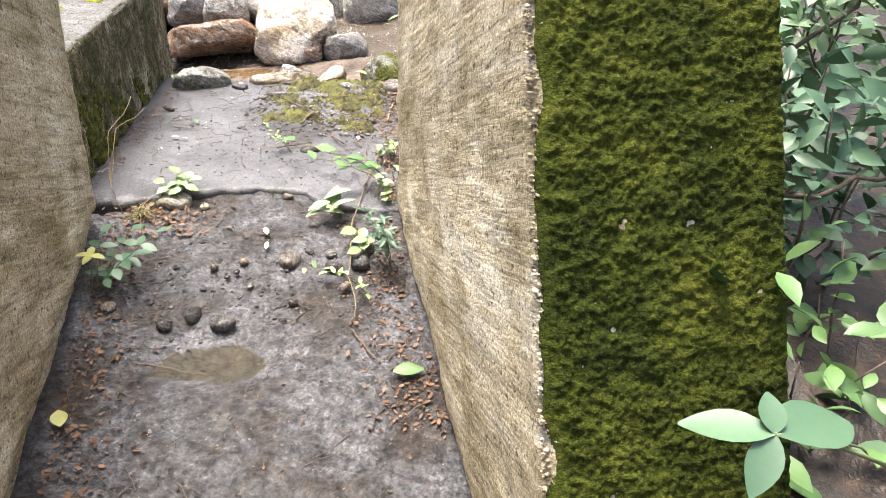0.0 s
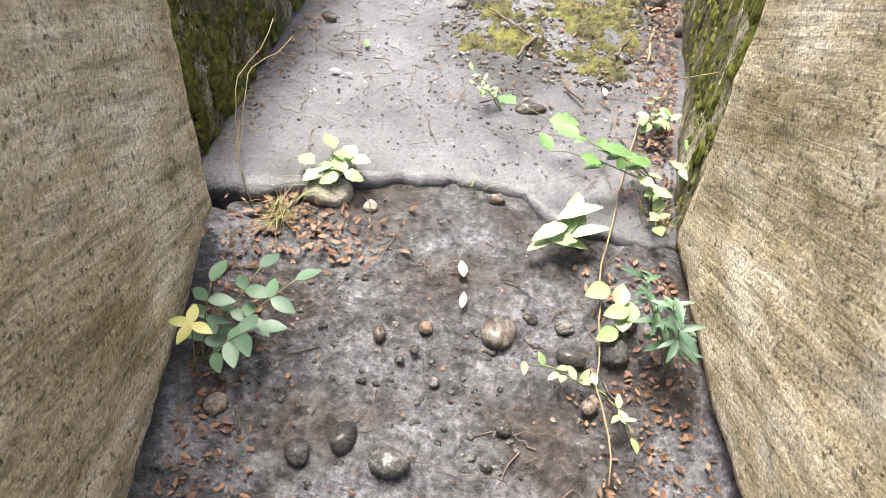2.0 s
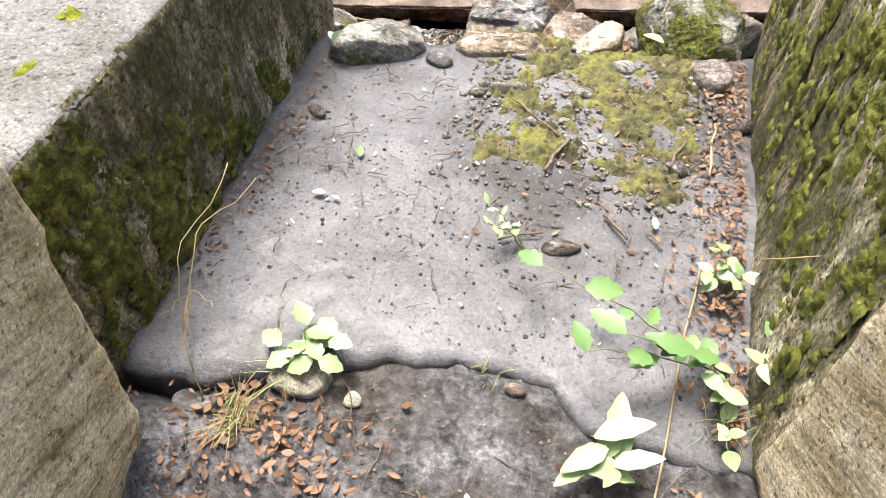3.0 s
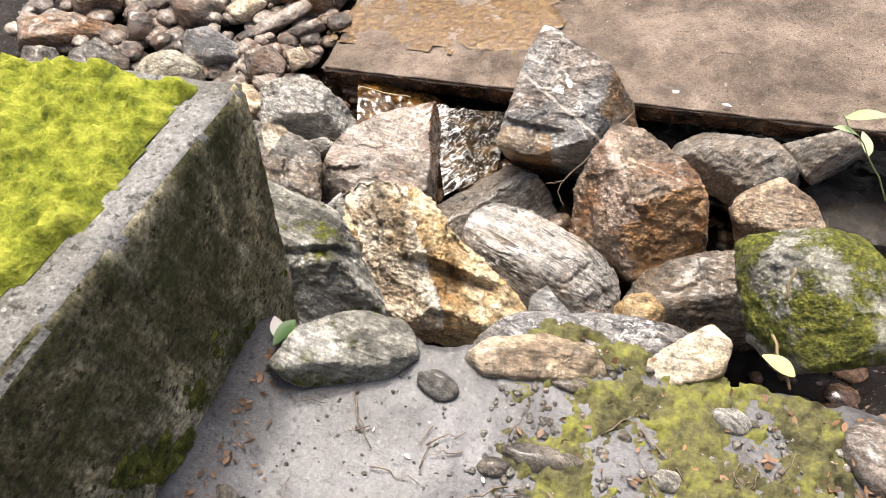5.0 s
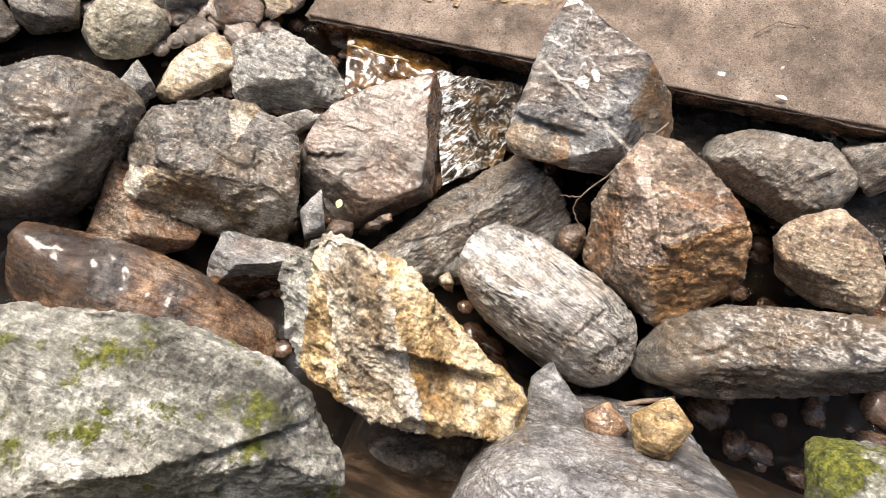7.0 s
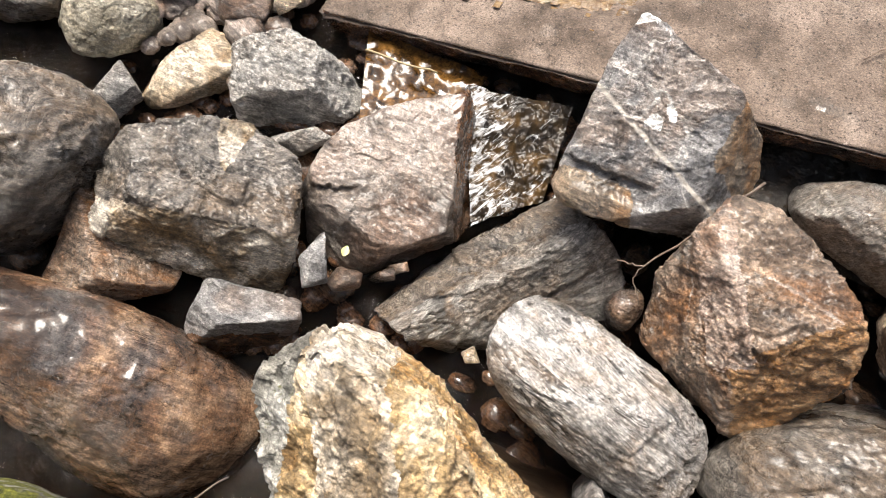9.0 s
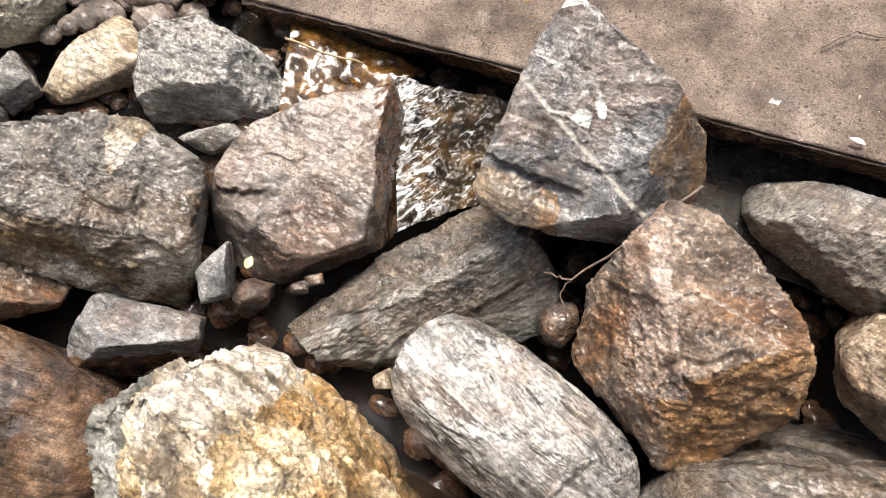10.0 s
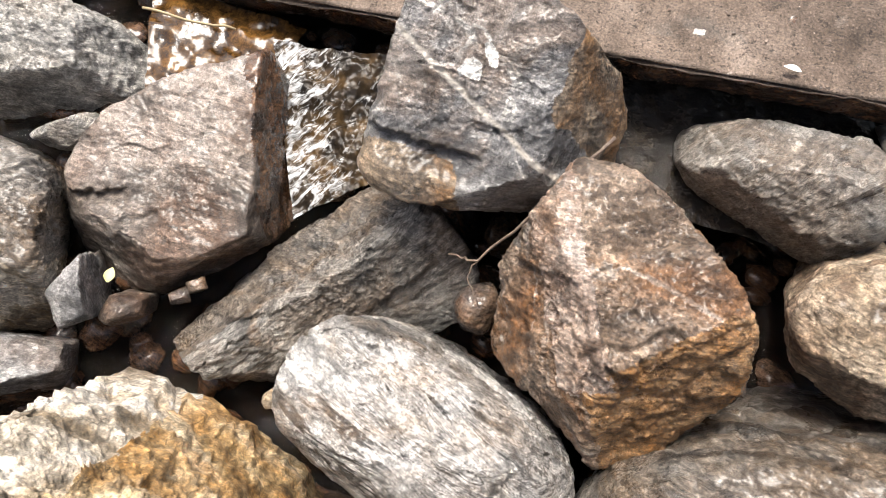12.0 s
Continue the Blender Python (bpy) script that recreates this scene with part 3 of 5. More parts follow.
def stream_slab():
    pts_b, pts_t = [], []
    for x, y in ((-3.06, 6.56), (1.8, 6.64), (2.2, 8.35), (-3.3, 7.95)):
        pts_t.append((x, y, slab_plane(x)))
        pts_b.append((x, y + (0.10 if y < 7.2 else 0), slab_plane(x) - 0.20))
    ob = block8("stone_slab", pts_b, pts_t, (260, 70, 14), 0.024, SLAB_STONE, None, 6, 3.0, 0.035)
    ob.data.materials.append(GLOSSY_BROWN)
    # front faces are set to the darker, glossier brown
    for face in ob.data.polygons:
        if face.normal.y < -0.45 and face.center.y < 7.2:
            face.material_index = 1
    return tagged(ob, "broad flat brown weathered slab across the stream", "slab")


stream_slab()


def water_material():
    k = Nodes("stream_water")
    v = k.coord
    k.bsdf.inputs["Transmission Weight"].default_value = 1.0
    k.bsdf.inputs["IOR"].default_value = 1.33
    n = k.noise(v, 9.0, 5, 0.6, 1.5)
    return k.finish((0.12, 0.08, 0.045), 0.04, n, 1.0, 0.06)


WATER = water_material()
water = sheet("water", spread([(-9, 6, 0.25)]), spread([(3.9, 14, 0.25)]), lambda x, y: -1.97 + 0.006 * fr(x * 3, y * 3), WATER)
tagged(water, "dark clear shallow stream water between the boulders", kind="structure")

# ---- boulders ----
boulder("large rough ochre and cream quartz boulder", (-1.531, 4.586, -0.925), (21.4, 1.0, 23.6), [(130, 0.457), (116, 0.435), (72, 0.320), (44, 0.189), (58, 0.214), (56, 0.217), (43, 0.280), (-12, 0.461), (-98, 0.266), (-104, 0.251), (-126, 0.256), (-150, 0.314), (180, 0.388)], 0.322, 26, 7, OCHRE,
        facets=[(18, 58, 0.31), (192, 46, 0.27), (-100, 30, 0.62), (80, 45, 0.50)], ledges=[(0.14, -0.05, -105, 0.22, 0.09, 0.17), (-0.16, 0.22, 200, 0.16, 0.03, 0.12), (-0.10, 0.02, 150, 0.12, 0.025, 0.10)], grain=(0.6, 0.7, 0.2, 6, 0.02), zones=[(PALE_QUARTZ, lambda p: p.x < 0.03 - 0.28 * p.y and p.x > -0.20 - 0.2 * p.y), (MOSSY, lambda p: p.x < -0.31 + 0.1 * p.y)], relief=1.35, chips=8, back=1.26, name="boulder")
boulder("rounded grey and white banded gneiss boulder", (-1.061, 5.189, -1.474), (15.0, -12.4, 21.9), [(83, 0.343), (58, 0.238), (48, 0.219), (17, 0.317), (-22, 0.407), (-78, 0.38), (-121, 0.241), (-134, 0.227), (-166, 0.341), (156, 0.438), (126, 0.45)], 0.246, 13, 7, BANDED,
        facets=[(60, 70, 0.24), (-122, 40, 0.36), (40, 38, 0.42), (-20, 40, 0.50)], ledges=[(0.16, -0.10, -50, 0.10, 0.035, 0.09), (0.24, -0.20, -60, 0.10, 0.03, 0.08)], grain=(0.55, 0.75, 0.3, 9, 0.03), relief=0.7, chips=5, back=0.66, name="boulder")
boulder("large brown and pink gneiss boulder with a pointed top", (-0.701, 5.646, -1.269), (23.3, -22.6, 16.4), [(70, 0.377), (42, 0.306), (29, 0.286), (19, 0.295), (-12, 0.326), (-52, 0.354), (-58, 0.357), (-99, 0.419), (-135, 0.355), (-138, 0.353), (162, 0.351), (136, 0.343), (130, 0.357)], 0.266, 40, 7, BROWN,
        facets=[(48, 62, 0.25), (178, 45, 0.30), (-62, 42, 0.36), (-100, 25, 0.90), (100, 42, 0.58), (10, 35, 0.60), (-150, 35, 0.46)], ledges=[(0.10, 0.17, 95, 0.13, 0.045, 0.10), (-0.06, -0.08, -30, 0.12, 0.03, 0.10), (0.24, -0.14, -100, 0.10, 0.03, 0.08)], grain=(0.5, 0.6, 0.6, 5, 0.02), zones=[(ORANGE, lambda p: p.y < -0.10 + 0.35 * p.x and p.x > -0.08 and p.x - 0.6 * p.y < 0.42), (PINK, lambda p: p.x < -0.02 - 0.12 * p.y and p.x > -0.16 - 0.1 * p.y and p.y > -0.16)], relief=0.95, chips=8, back=0.98, name="boulder")
boulder("upright pointed blue-grey schist boulder with a white vein", (-1.216, 6.216, -1.223), (37.3, -14.8, 15.5), [(56, 0.299), (47, 0.267), (38, 0.274), (14, 0.338), (-21, 0.411), (-46, 0.436), (-104, 0.361), (-107, 0.356), (-157, 0.45), (155, 0.307), (157, 0.311), (143, 0.343)], 0.213, 60, 7, VEINED,
        facets=[(100, 80, 0.20), (-14, 28, 0.56), (158, 42, 0.50), (75, 38, 0.62), (-78, 32, 0.66)], ledges=[(-0.21, -0.13, -110, 0.20, 0.05, 0.10), (-0.02, -0.10, -112, 0.05, 0.02, 0.05)], grain=(0.7, -0.6, 0.3, 7, 0.012), zones=[(RUST_GREY, lambda p: p.x > 0.12 - 0.55 * p.y and p.x - 0.5 * p.y > 0.20 or p.y < -0.17 + 0.3 * (-0.2 - p.x) and p.x < -0.12),
               (LICHEN, lambda p: ((p.x - 0.01) / 0.022) ** 2 + ((p.y - 0.085 + 0.8 * p.x) / 0.035) ** 2 < 1 or ((p.x + 0.055) / 0.025) ** 2 + ((p.y - 0.05) / 0.03) ** 2 < 1 or p.y > 0.405)], relief=0.7, chips=6, back=1.14, name="boulder")
# right end of this block gets the dark glossy brown
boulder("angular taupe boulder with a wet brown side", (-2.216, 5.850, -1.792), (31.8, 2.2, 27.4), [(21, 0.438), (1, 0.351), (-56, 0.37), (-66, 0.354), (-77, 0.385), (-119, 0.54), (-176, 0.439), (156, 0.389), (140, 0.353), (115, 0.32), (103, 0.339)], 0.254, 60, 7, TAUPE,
        facets=[(105, 68, 0.20), (-2, 18, 0.93), (-70, 20, 1.0), (135, 40, 0.50), (-145, 40, 0.56)], ledges=[(-0.30, -0.02, -92, 0.12, 0.045, 0.08), (-0.22, -0.22, -120, 0.10, 0.03, 0.10)], grain=(0.2, 0.9, 0.4, 5, 0.02), zones=[(GLOSSY_BROWN, lambda p: p.x > 0.245)], relief=0.55, chips=5, back=0.36, name="boulder")
# the steep facet beyond the ridge takes the darker gneiss colours
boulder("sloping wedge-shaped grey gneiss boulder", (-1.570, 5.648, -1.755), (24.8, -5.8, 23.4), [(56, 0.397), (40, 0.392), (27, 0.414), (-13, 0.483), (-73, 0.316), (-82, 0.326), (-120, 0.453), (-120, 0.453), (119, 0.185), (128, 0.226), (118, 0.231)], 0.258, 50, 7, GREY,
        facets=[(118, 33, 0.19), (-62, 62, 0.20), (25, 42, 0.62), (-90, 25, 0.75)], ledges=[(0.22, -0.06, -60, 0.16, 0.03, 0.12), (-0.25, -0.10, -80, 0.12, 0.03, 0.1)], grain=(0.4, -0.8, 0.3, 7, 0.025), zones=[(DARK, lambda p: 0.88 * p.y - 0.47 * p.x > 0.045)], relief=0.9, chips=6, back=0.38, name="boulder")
boulder("angular dark grey boulder with a pale rough flank", (-2.898, 5.337, -1.649), (31.8, 15.1, 35.2), [(99, 0.308), (83, 0.315), (54, 0.335), (16, 0.403), (-10, 0.398), (-82, 0.501), (-111, 0.352), (-120, 0.352), (178, 0.422), (165, 0.402), (143, 0.4)], 0.274, 50, 7, DARK,
        facets=[(82, 60, 0.25), (-105, 44, 0.39), (-4, 15, 1.6), (165, 35, 0.62), (35, 40, 0.60)], ledges=[(-0.10, 0.05, 70, 0.10, 0.02, 0.06), (0.14, -0.03, -20, 0.12, 0.02, 0.1)], grain=(0.1, 0.8, 0.6, 7, 0.02), zones=[(ROUGH_FLANK, lambda p: p.y < -0.10 - 0.22 * p.x or p.x - 0.7 * p.y < 0.02 and p.x + 1.2 * p.y > 0.20 and p.x > 0.06)], relief=1.0, chips=6, back=0.55, name="boulder")
boulder("small angular grey and brown rock", (-2.460, 4.934, -1.723), (20.9, 14.0, 30.4), [(77, 0.13), (0, 0.225), (-42, 0.19), (-65, 0.248), (-102, 0.259), (-142, 0.234), (-174, 0.223), (159, 0.203)], 0.152, 50, 6, SLATE,
        facets=[(88, 48, 0.09), (-82, 25, 0.12), (-165, 40, 0.22)], zones=[(GLOSSY_BROWN, lambda p: p.y < -0.06)], relief=0.8, chips=4, back=0.42, name="boulder")
boulder("low brown rock under bigger boulders", (-3.076, 4.899, -1.689), (27.0, 21.8, 36.4), [(82, 0.282), (44, 0.169), (-27, 0.258), (-75, 0.177), (-112, 0.228), (-162, 0.256), (161, 0.215)], 0.143, 40, 6, BROWN,
        facets=[(58, 58, 0.10), (-88, 28, 0.28), (170, 45, 0.18)], relief=0.8, chips=4, back=0.50, name="boulder")
boulder("smooth wet rust-brown rounded boulder", (-2.809, 4.466, -1.747), (16.4, 23.4, 32.0), [(82, 0.361), (70, 0.300), (56, 0.340), (5, 0.629), (-23, 0.691), (-74, 0.576), (-108, 0.369), (-129, 0.310), (-137, 0.330), (176, 0.530)], 0.298, 12, 6, RUST, relief=0.55, chips=4, back=0.40, name="boulder")
boulder("large dark mottled boulder", (-3.646, 4.971, -1.409), (41.8, 21.5, 43.0), [(113, 0.313), (74, 0.393), (45, 0.458), (-14, 0.440), (-39, 0.375), (-63, 0.377), (-103, 0.368), (-129, 0.378), (168, 0.388), (114, 0.313)], 0.305, 24, 6, DARK, back=1.00, name="boulder")
boulder("angular pale grey boulder beside the slab", (-3.017, 6.155, -1.798), (40.6, 8.1, 33.9), [(122, 0.251), (102, 0.219), (42, 0.238), (57, 0.197), (-14, 0.457), (-63, 0.328), (-77, 0.323), (-114, 0.366), (-162, 0.299), (174, 0.267)], 0.209, 50, 6, PALE,
        facets=[(100, 62, 0.18), (-100, 40, 0.30), (20, 38, 0.36), (160, 45, 0.30)], grain=(0.5, 0.6, 0.5, 5, 0.02), relief=1.25, chips=8, back=0.40, name="boulder")
boulder("smooth cream sandstone rock", (-3.496, 5.992, -1.871), (41.6, 13.3, 38.4), [(147, 0.144), (122, 0.129), (77, 0.224), (-2, 0.197), (-69, 0.137), (-79, 0.144), (-141, 0.279)], 0.130, 24, 5, CREAM, back=0.31, name="boulder")
boulder("smooth oval olive-grey cobble", (-3.948, 5.977, -1.708), (48.7, 13.7, 40.6), [(145, 0.194), (102, 0.177), (60, 0.198), (3, 0.241), (-60, 0.187), (-91, 0.170), (-157, 0.225)], 0.183, 8, 6, OLIVE, back=0.61, name="boulder")
boulder("small pale angular rock", (-3.695, 5.670, -1.793), (40.9, 17.8, 41.4), [(140, 0.078), (27, 0.088), (-49, 0.092), (-131, 0.098)], 0.080, 24, 5, PALE, back=0.43, name="stone")
boulder("small flat pale wet stone", (-2.744, 5.845, -1.805), (35.2, 8.6, 31.6), [(105, 0.049), (57, 0.086), (-60, 0.062), (-119, 0.069)], 0.041, 24, 5, PALE, back=0.37, name="stone")
boulder("long low grey gneiss boulder beside the slab", (-0.204, 6.378, -1.525), (32.0, -29.1, 9.2), [(129, 0.365), (88, 0.225), (72, 0.198), (29, 0.270), (-39, 0.307), (-76, 0.257), (-100, 0.244), (-150, 0.233), (-128, 0.171)], 0.190, 24, 6, GREY, back=0.78, name="boulder")
boulder("low wet grey rock at the stream", (0.274, 6.587, -1.397), (44.8, -27.6, 0.6), [(99, 0.102), (50, 0.150), (-58, 0.106), (-150, 0.146)], 0.101, 24, 5, GREY, back=1.12, name="stone")
boulder("sandy brown rock with a rusty underside", (0.013, 5.797, -1.289), (32.0, -29.3, 7.4), [(138, 0.226), (103, 0.213), (41, 0.180), (12, 0.177), (-25, 0.214), (-100, 0.189), (-129, 0.177), (-177, 0.211)], 0.161, 26, 6, SANDY, back=1.10, name="boulder")
boulder("long dark wet gneiss boulder", (-0.131, 5.265, -1.263), (22.6, -27.8, 12.8), [(130, 0.369), (100, 0.221), (83, 0.178), (55, 0.322), (-50, 0.344), (-83, 0.162), (-89, 0.165), (-104, 0.242), (-164, 0.596)], 0.184, 26, 6, DARK, back=1.03, name="boulder")
boulder("small cream and ochre angular stone", (-0.645, 4.613, -0.799), (15.3, -19.8, 18.1), [(113, 0.071), (31, 0.084), (-40, 0.066), (-111, 0.080), (-175, 0.076)], 0.072, 26, 5, OCHRE, back=1.43, name="stone")
boulder("small rounded reddish-brown stone", (-0.776, 4.623, -0.991), (15.1, -15.8, 19.8), [(110, 0.061), (31, 0.058), (-48, 0.069), (-109, 0.053), (-164, 0.062)], 0.058, 10, 5, RUST, back=1.19, name="stone")
boulder("small flat blue-grey stone", (-0.945, 4.624, -1.051), (16.3, -11.6, 19.8), [(125, 0.125), (31, 0.079), (-18, 0.116), (-98, 0.093), (172, 0.083)], 0.073, 26, 5, SLATE, back=1.12, name="stone")
boulder("broad smooth wet grey boulder", (-0.824, 4.198, -0.524), (24.7, -12.9, 17.4), [(136, 0.274), (107, 0.203), (82, 0.165), (70, 0.175), (82, 0.131), (38, 0.364), (-41, 0.342), (-82, 0.161), (-102, 0.176), (-156, 0.38)], 0.157, 14, 7, WET,
        facets=[(100, 60, 0.15), (-80, 55, 0.18), (160, 45, 0.35), (20, 45, 0.36)], grain=(0.3, 0.9, 0.3, 12, 0.03), relief=0.8, chips=5, back=1.78, name="boulder")
boulder("huge pale grey boulder with moss at its foot", (-1.782, 3.962, -0.160), (15.9, 19.2, 28.5), [(90, 0.321), (72, 0.234), (89, 0.266), (56, 0.291), (42, 0.324), (23, 0.402), (-28, 0.496), (-86, 0.319), (-126, 0.227), (-164, 0.319)], 0.118, 16, 7, MOSSY,
        facets=[(85, 62, 0.11), (-82, 34, 0.22), (20, 40, 0.36), (170, 45, 0.30)], ledges=[(0.12, -0.02, -75, 0.25, 0.04, 0.12)], relief=1.1, chips=6, name="boulder")
boulder("moss-covered rock at the end of the slab", (-0.336, 4.311, -0.067), (32.6, -28.7, 5.9), [(87, 0.162), (32, 0.179), (-19, 0.160), (-84, 0.162), (-143, 0.186), (-179, 0.169)], 0.122, 24, 6, MOSS_ROCK, name="boulder")
boulder("dark wet angular stone on the stream bank", (-4.535, 5.956, -1.759), (52.8, 15.0, 44.8), [(118, 0.156), (56, 0.156), (-11, 0.179), (-83, 0.149), (-148, 0.169), (179, 0.165)], 0.135, 24, 5, DARK, back=0.58, name="boulder")
boulder("blue-grey angular stone on the stream bank", (-3.877, 6.392, -1.766), (52.1, 9.4, 38.0), [(107, 0.187), (57, 0.150), (-17, 0.203), (-76, 0.171), (-139, 0.165), (175, 0.180)], 0.146, 24, 5, SLATE, back=0.55, name="boulder")
boulder("taupe-brown angular stone on the stream bank", (-3.453, 6.421, -1.749), (50.5, 7.2, 34.4), [(104, 0.112), (41, 0.124), (-22, 0.139), (-86, 0.109), (-174, 0.121)], 0.103, 24, 5, TAUPE, back=0.56, name="stone")
boulder("cream-coloured angular stone on the stream bank", (-3.253, 6.553, -1.728), (50.7, 5.1, 32.4), [(106, 0.067), (26, 0.070), (-64, 0.062), (-169, 0.063)], 0.059, 24, 4, CREAM, back=0.59, name="stone")
boulder("taupe-brown angular stone on the stream bank", (-3.647, 6.894, -1.749), (54.1, 5.6, 34.1), [(116, 0.050), (35, 0.307), (-61, 0.061), (-74, 0.078), (-130, 0.276)], 0.113, 24, 5, TAUPE, back=0.60, name="boulder")
boulder("taupe-brown angular stone on the stream bank", (-4.273, 6.789, -1.752), (56.0, 8.7, 39.4), [(108, 0.140), (65, 0.133), (-25, 0.164), (-86, 0.135), (-164, 0.146)], 0.124, 24, 5, TAUPE, back=0.63, name="boulder")
boulder("cream-coloured angular stone on the stream bank", (-3.932, 6.955, -1.738), (55.6, 6.6, 36.1), [(123, 0.083), (65, 0.111), (-44, 0.095), (-90, 0.095), (-164, 0.140)], 0.091, 24, 4, CREAM, back=0.64, name="stone")
boulder("rusty brown angular stone on the stream bank", (-4.531, 6.443, -1.734), (55.5, 11.7, 42.8), [(84, 0.099), (-7, 0.084), (-90, 0.100), (172, 0.078)], 0.081, 18, 4, RUST, back=0.66, name="stone")
boulder("brown angular stone on the stream bank", (-5.016, 6.186, -1.768), (56.2, 14.7, 47.2), [(97, 0.134), (69, 0.160), (-7, 0.363), (-84, 0.124), (-91, 0.122), (170, 0.284)], 0.168, 24, 5, BROWN, back=0.62, name="boulder")
boulder("taupe-brown angular stone on the stream bank", (-3.369, 6.888, -1.732), (53.2, 4.1, 32.0), [(110, 0.047), (45, 0.121), (-70, 0.050), (-128, 0.113)], 0.072, 24, 4, TAUPE, back=0.62, name="stone")
boulder("brown angular stone on the stream bank", (-3.515, 7.335, -1.759), (55.9, 2.9, 31.3), [(97, 0.099), (90, 0.094), (-42, 0.186), (-77, 0.139), (-119, 0.136)], 0.141, 24, 5, BROWN, back=0.61, name="boulder")
boulder("brown angular stone on the stream bank", (-5.026, 6.568, -1.741), (58.0, 12.2, 45.7), [(90, 0.078), (-22, 0.160), (-87, 0.086), (-178, 0.159)], 0.105, 24, 5, BROWN, back=0.69, name="boulder")
boulder("dark wet angular stone on the stream bank", (-4.807, 5.719, -1.758), (53.0, 17.6, 47.8), [(91, 0.183), (22, 0.147), (-52, 0.165), (-91, 0.175), (172, 0.123)], 0.134, 24, 5, DARK, back=0.60, name="boulder")
FAR_RING = [(100, 0.9), (55, 0.95), (10, 1.0), (-35, 0.9), (-85, 0.95), (-140, 1.0), (170, 0.95)]
for label, place, wide, tall, deep, mat in (
        ("big pale quartz boulder behind the slab", (-1.74, 8.42, -1.27), 0.42, 0.36, 0.30, PALE_QUARTZ),
        ("small white stone behind the slab", (-1.88, 8.12, -1.44), 0.11, 0.10, 0.10, PALE_QUARTZ),
        ("small cream stone behind the slab", (-1.55, 8.14, -1.42), 0.14, 0.11, 0.10, PINK),
        ("flat pale grey stone behind the slab", (-1.12, 8.32, -1.38), 0.24, 0.13, 0.14, PALE),
        ("long brown ledge stone behind the slab", (-2.75, 8.35, -1.46), 0.55, 0.12, 0.25, BROWN),
        # dark block across the stream, standing for the shaded gap under pale stone
        ("dark wet block across the stream", (-2.02, 9.75, -1.52), 0.62, 0.30, 0.35, DARK),
        ("pale flat block across the stream", (-0.86, 9.75, -1.36), 0.40, 0.26, 0.30, PALE),
        ("blue-grey stone across the stream", (-3.30, 9.30, -1.42), 0.28, 0.20, 0.20, SLATE),
        ("pale stone across the stream", (-2.85, 9.25, -1.40), 0.24, 0.18, 0.18, PALE),
        ("reddish-brown boulder across the stream", (-3.75, 9.75, -1.50), 0.45, 0.24, 0.26, BROWN)):
    boulder(label, place, (68.0, 0.0, 12.0), [(a, d * (wide * abs(math.cos(radians(a))) + tall * abs(math.sin(radians(a))))) for a, d in FAR_RING], deep, 24, 5, mat, back=1.6)
boulder("mossy grey broken concrete chunk", (-1.311, 3.674, 0.080), (23.4, 6.7, 25.8), [(137, 0.096), (105, 0.071), (81, 0.081), (21, 0.133), (-57, 0.088), (-86, 0.064), (-124, 0.099)], 0.058, 26, 5, MOSSY, name="stone")
boulder("flat sandy rubble stone at the slab end", (-0.952, 3.809, 0.052), (22.4, -8.8, 19.2), [(130, 0.092), (95, 0.054), (71, 0.061), (36, 0.109), (-81, 0.051), (-94, 0.045), (-139, 0.109)], 0.041, 24, 5, SANDY, name="stone")
boulder("pale angular rubble stone at the slab end", (-0.655, 3.922, 0.054), (23.3, -20.8, 14.2), [(121, 0.043), (116, 0.042), (39, 0.092), (-23, 0.073), (-75, 0.046), (-121, 0.077)], 0.041, 26, 5, CREAM, name="stone")
boulder("dark wet rock wedged under the ochre boulder", (-1.292, 4.322, -1.287), (11.5, -1.5, 22.5), [(99, 0.111), (78, 0.109), (-22, 0.187), (-90, 0.095), (-166, 0.184)], 0.119, 24, 5, DARK, back=0.83, name="boulder")
boulder("narrow blue-grey rock wedged between boulders", (-2.301, 5.252, -1.639), (25.3, 8.5, 30.0), [(136, 0.061), (4, 0.049), (-78, 0.083), (-174, 0.054)], 0.058, 26, 5, SLATE, back=0.52, name="stone")
boulder("small rounded taupe stone", (-2.181, 5.277, -1.737), (23.9, 6.5, 28.6), [(142, 0.054), (77, 0.049), (-11, 0.068), (-77, 0.046), (-144, 0.064)], 0.054, 10, 5, TAUPE, back=0.40, name="stone")
boulder("small rounded red-brown stone between boulders", (-1.066, 5.661, -1.648), (16.1, -5.5, 18.1), [(140, 0.072), (97, 0.077), (19, 0.074), (-32, 0.065), (-104, 0.078), (-163, 0.067)], 0.068, 10, 5, RUST, back=0.47, name="stone")
boulder("tiny rounded reddish-brown pebble", (-2.033, 5.395, -1.767), (18.1, 18.2, 25.9), [(115, 0.024), (11, 0.030), (-82, 0.023), (-163, 0.033)], 0.025, 12, 4, RUST, back=0.37, name="stone")
boulder("tiny rounded brown pebble", (-1.996, 5.449, -1.765), (19.0, 16.8, 26.0), [(110, 0.021), (14, 0.029), (-72, 0.019), (-160, 0.030)], 0.022, 24, 4, BROWN, back=0.37, name="stone")
boulder("low mossy wet rock beside the stream", (-2.331, 4.060, -0.961), (4.8, 27.5, 26.1), [(87, 0.106), (76, 0.099), (54, 0.154), (-68, 0.132), (-95, 0.103), (-167, 0.171)], 0.091, 24, 5, MOSS_ROCK, back=1.29, name="boulder")
boulder("tiny cream stone chip", (-1.546, 5.165, -1.562), (17.9, -2.9, 24.5), [(116, 0.026), (20, 0.025), (-90, 0.023), (-156, 0.027)], 0.017, 26, 4, CREAM, back=0.57, name="stone")

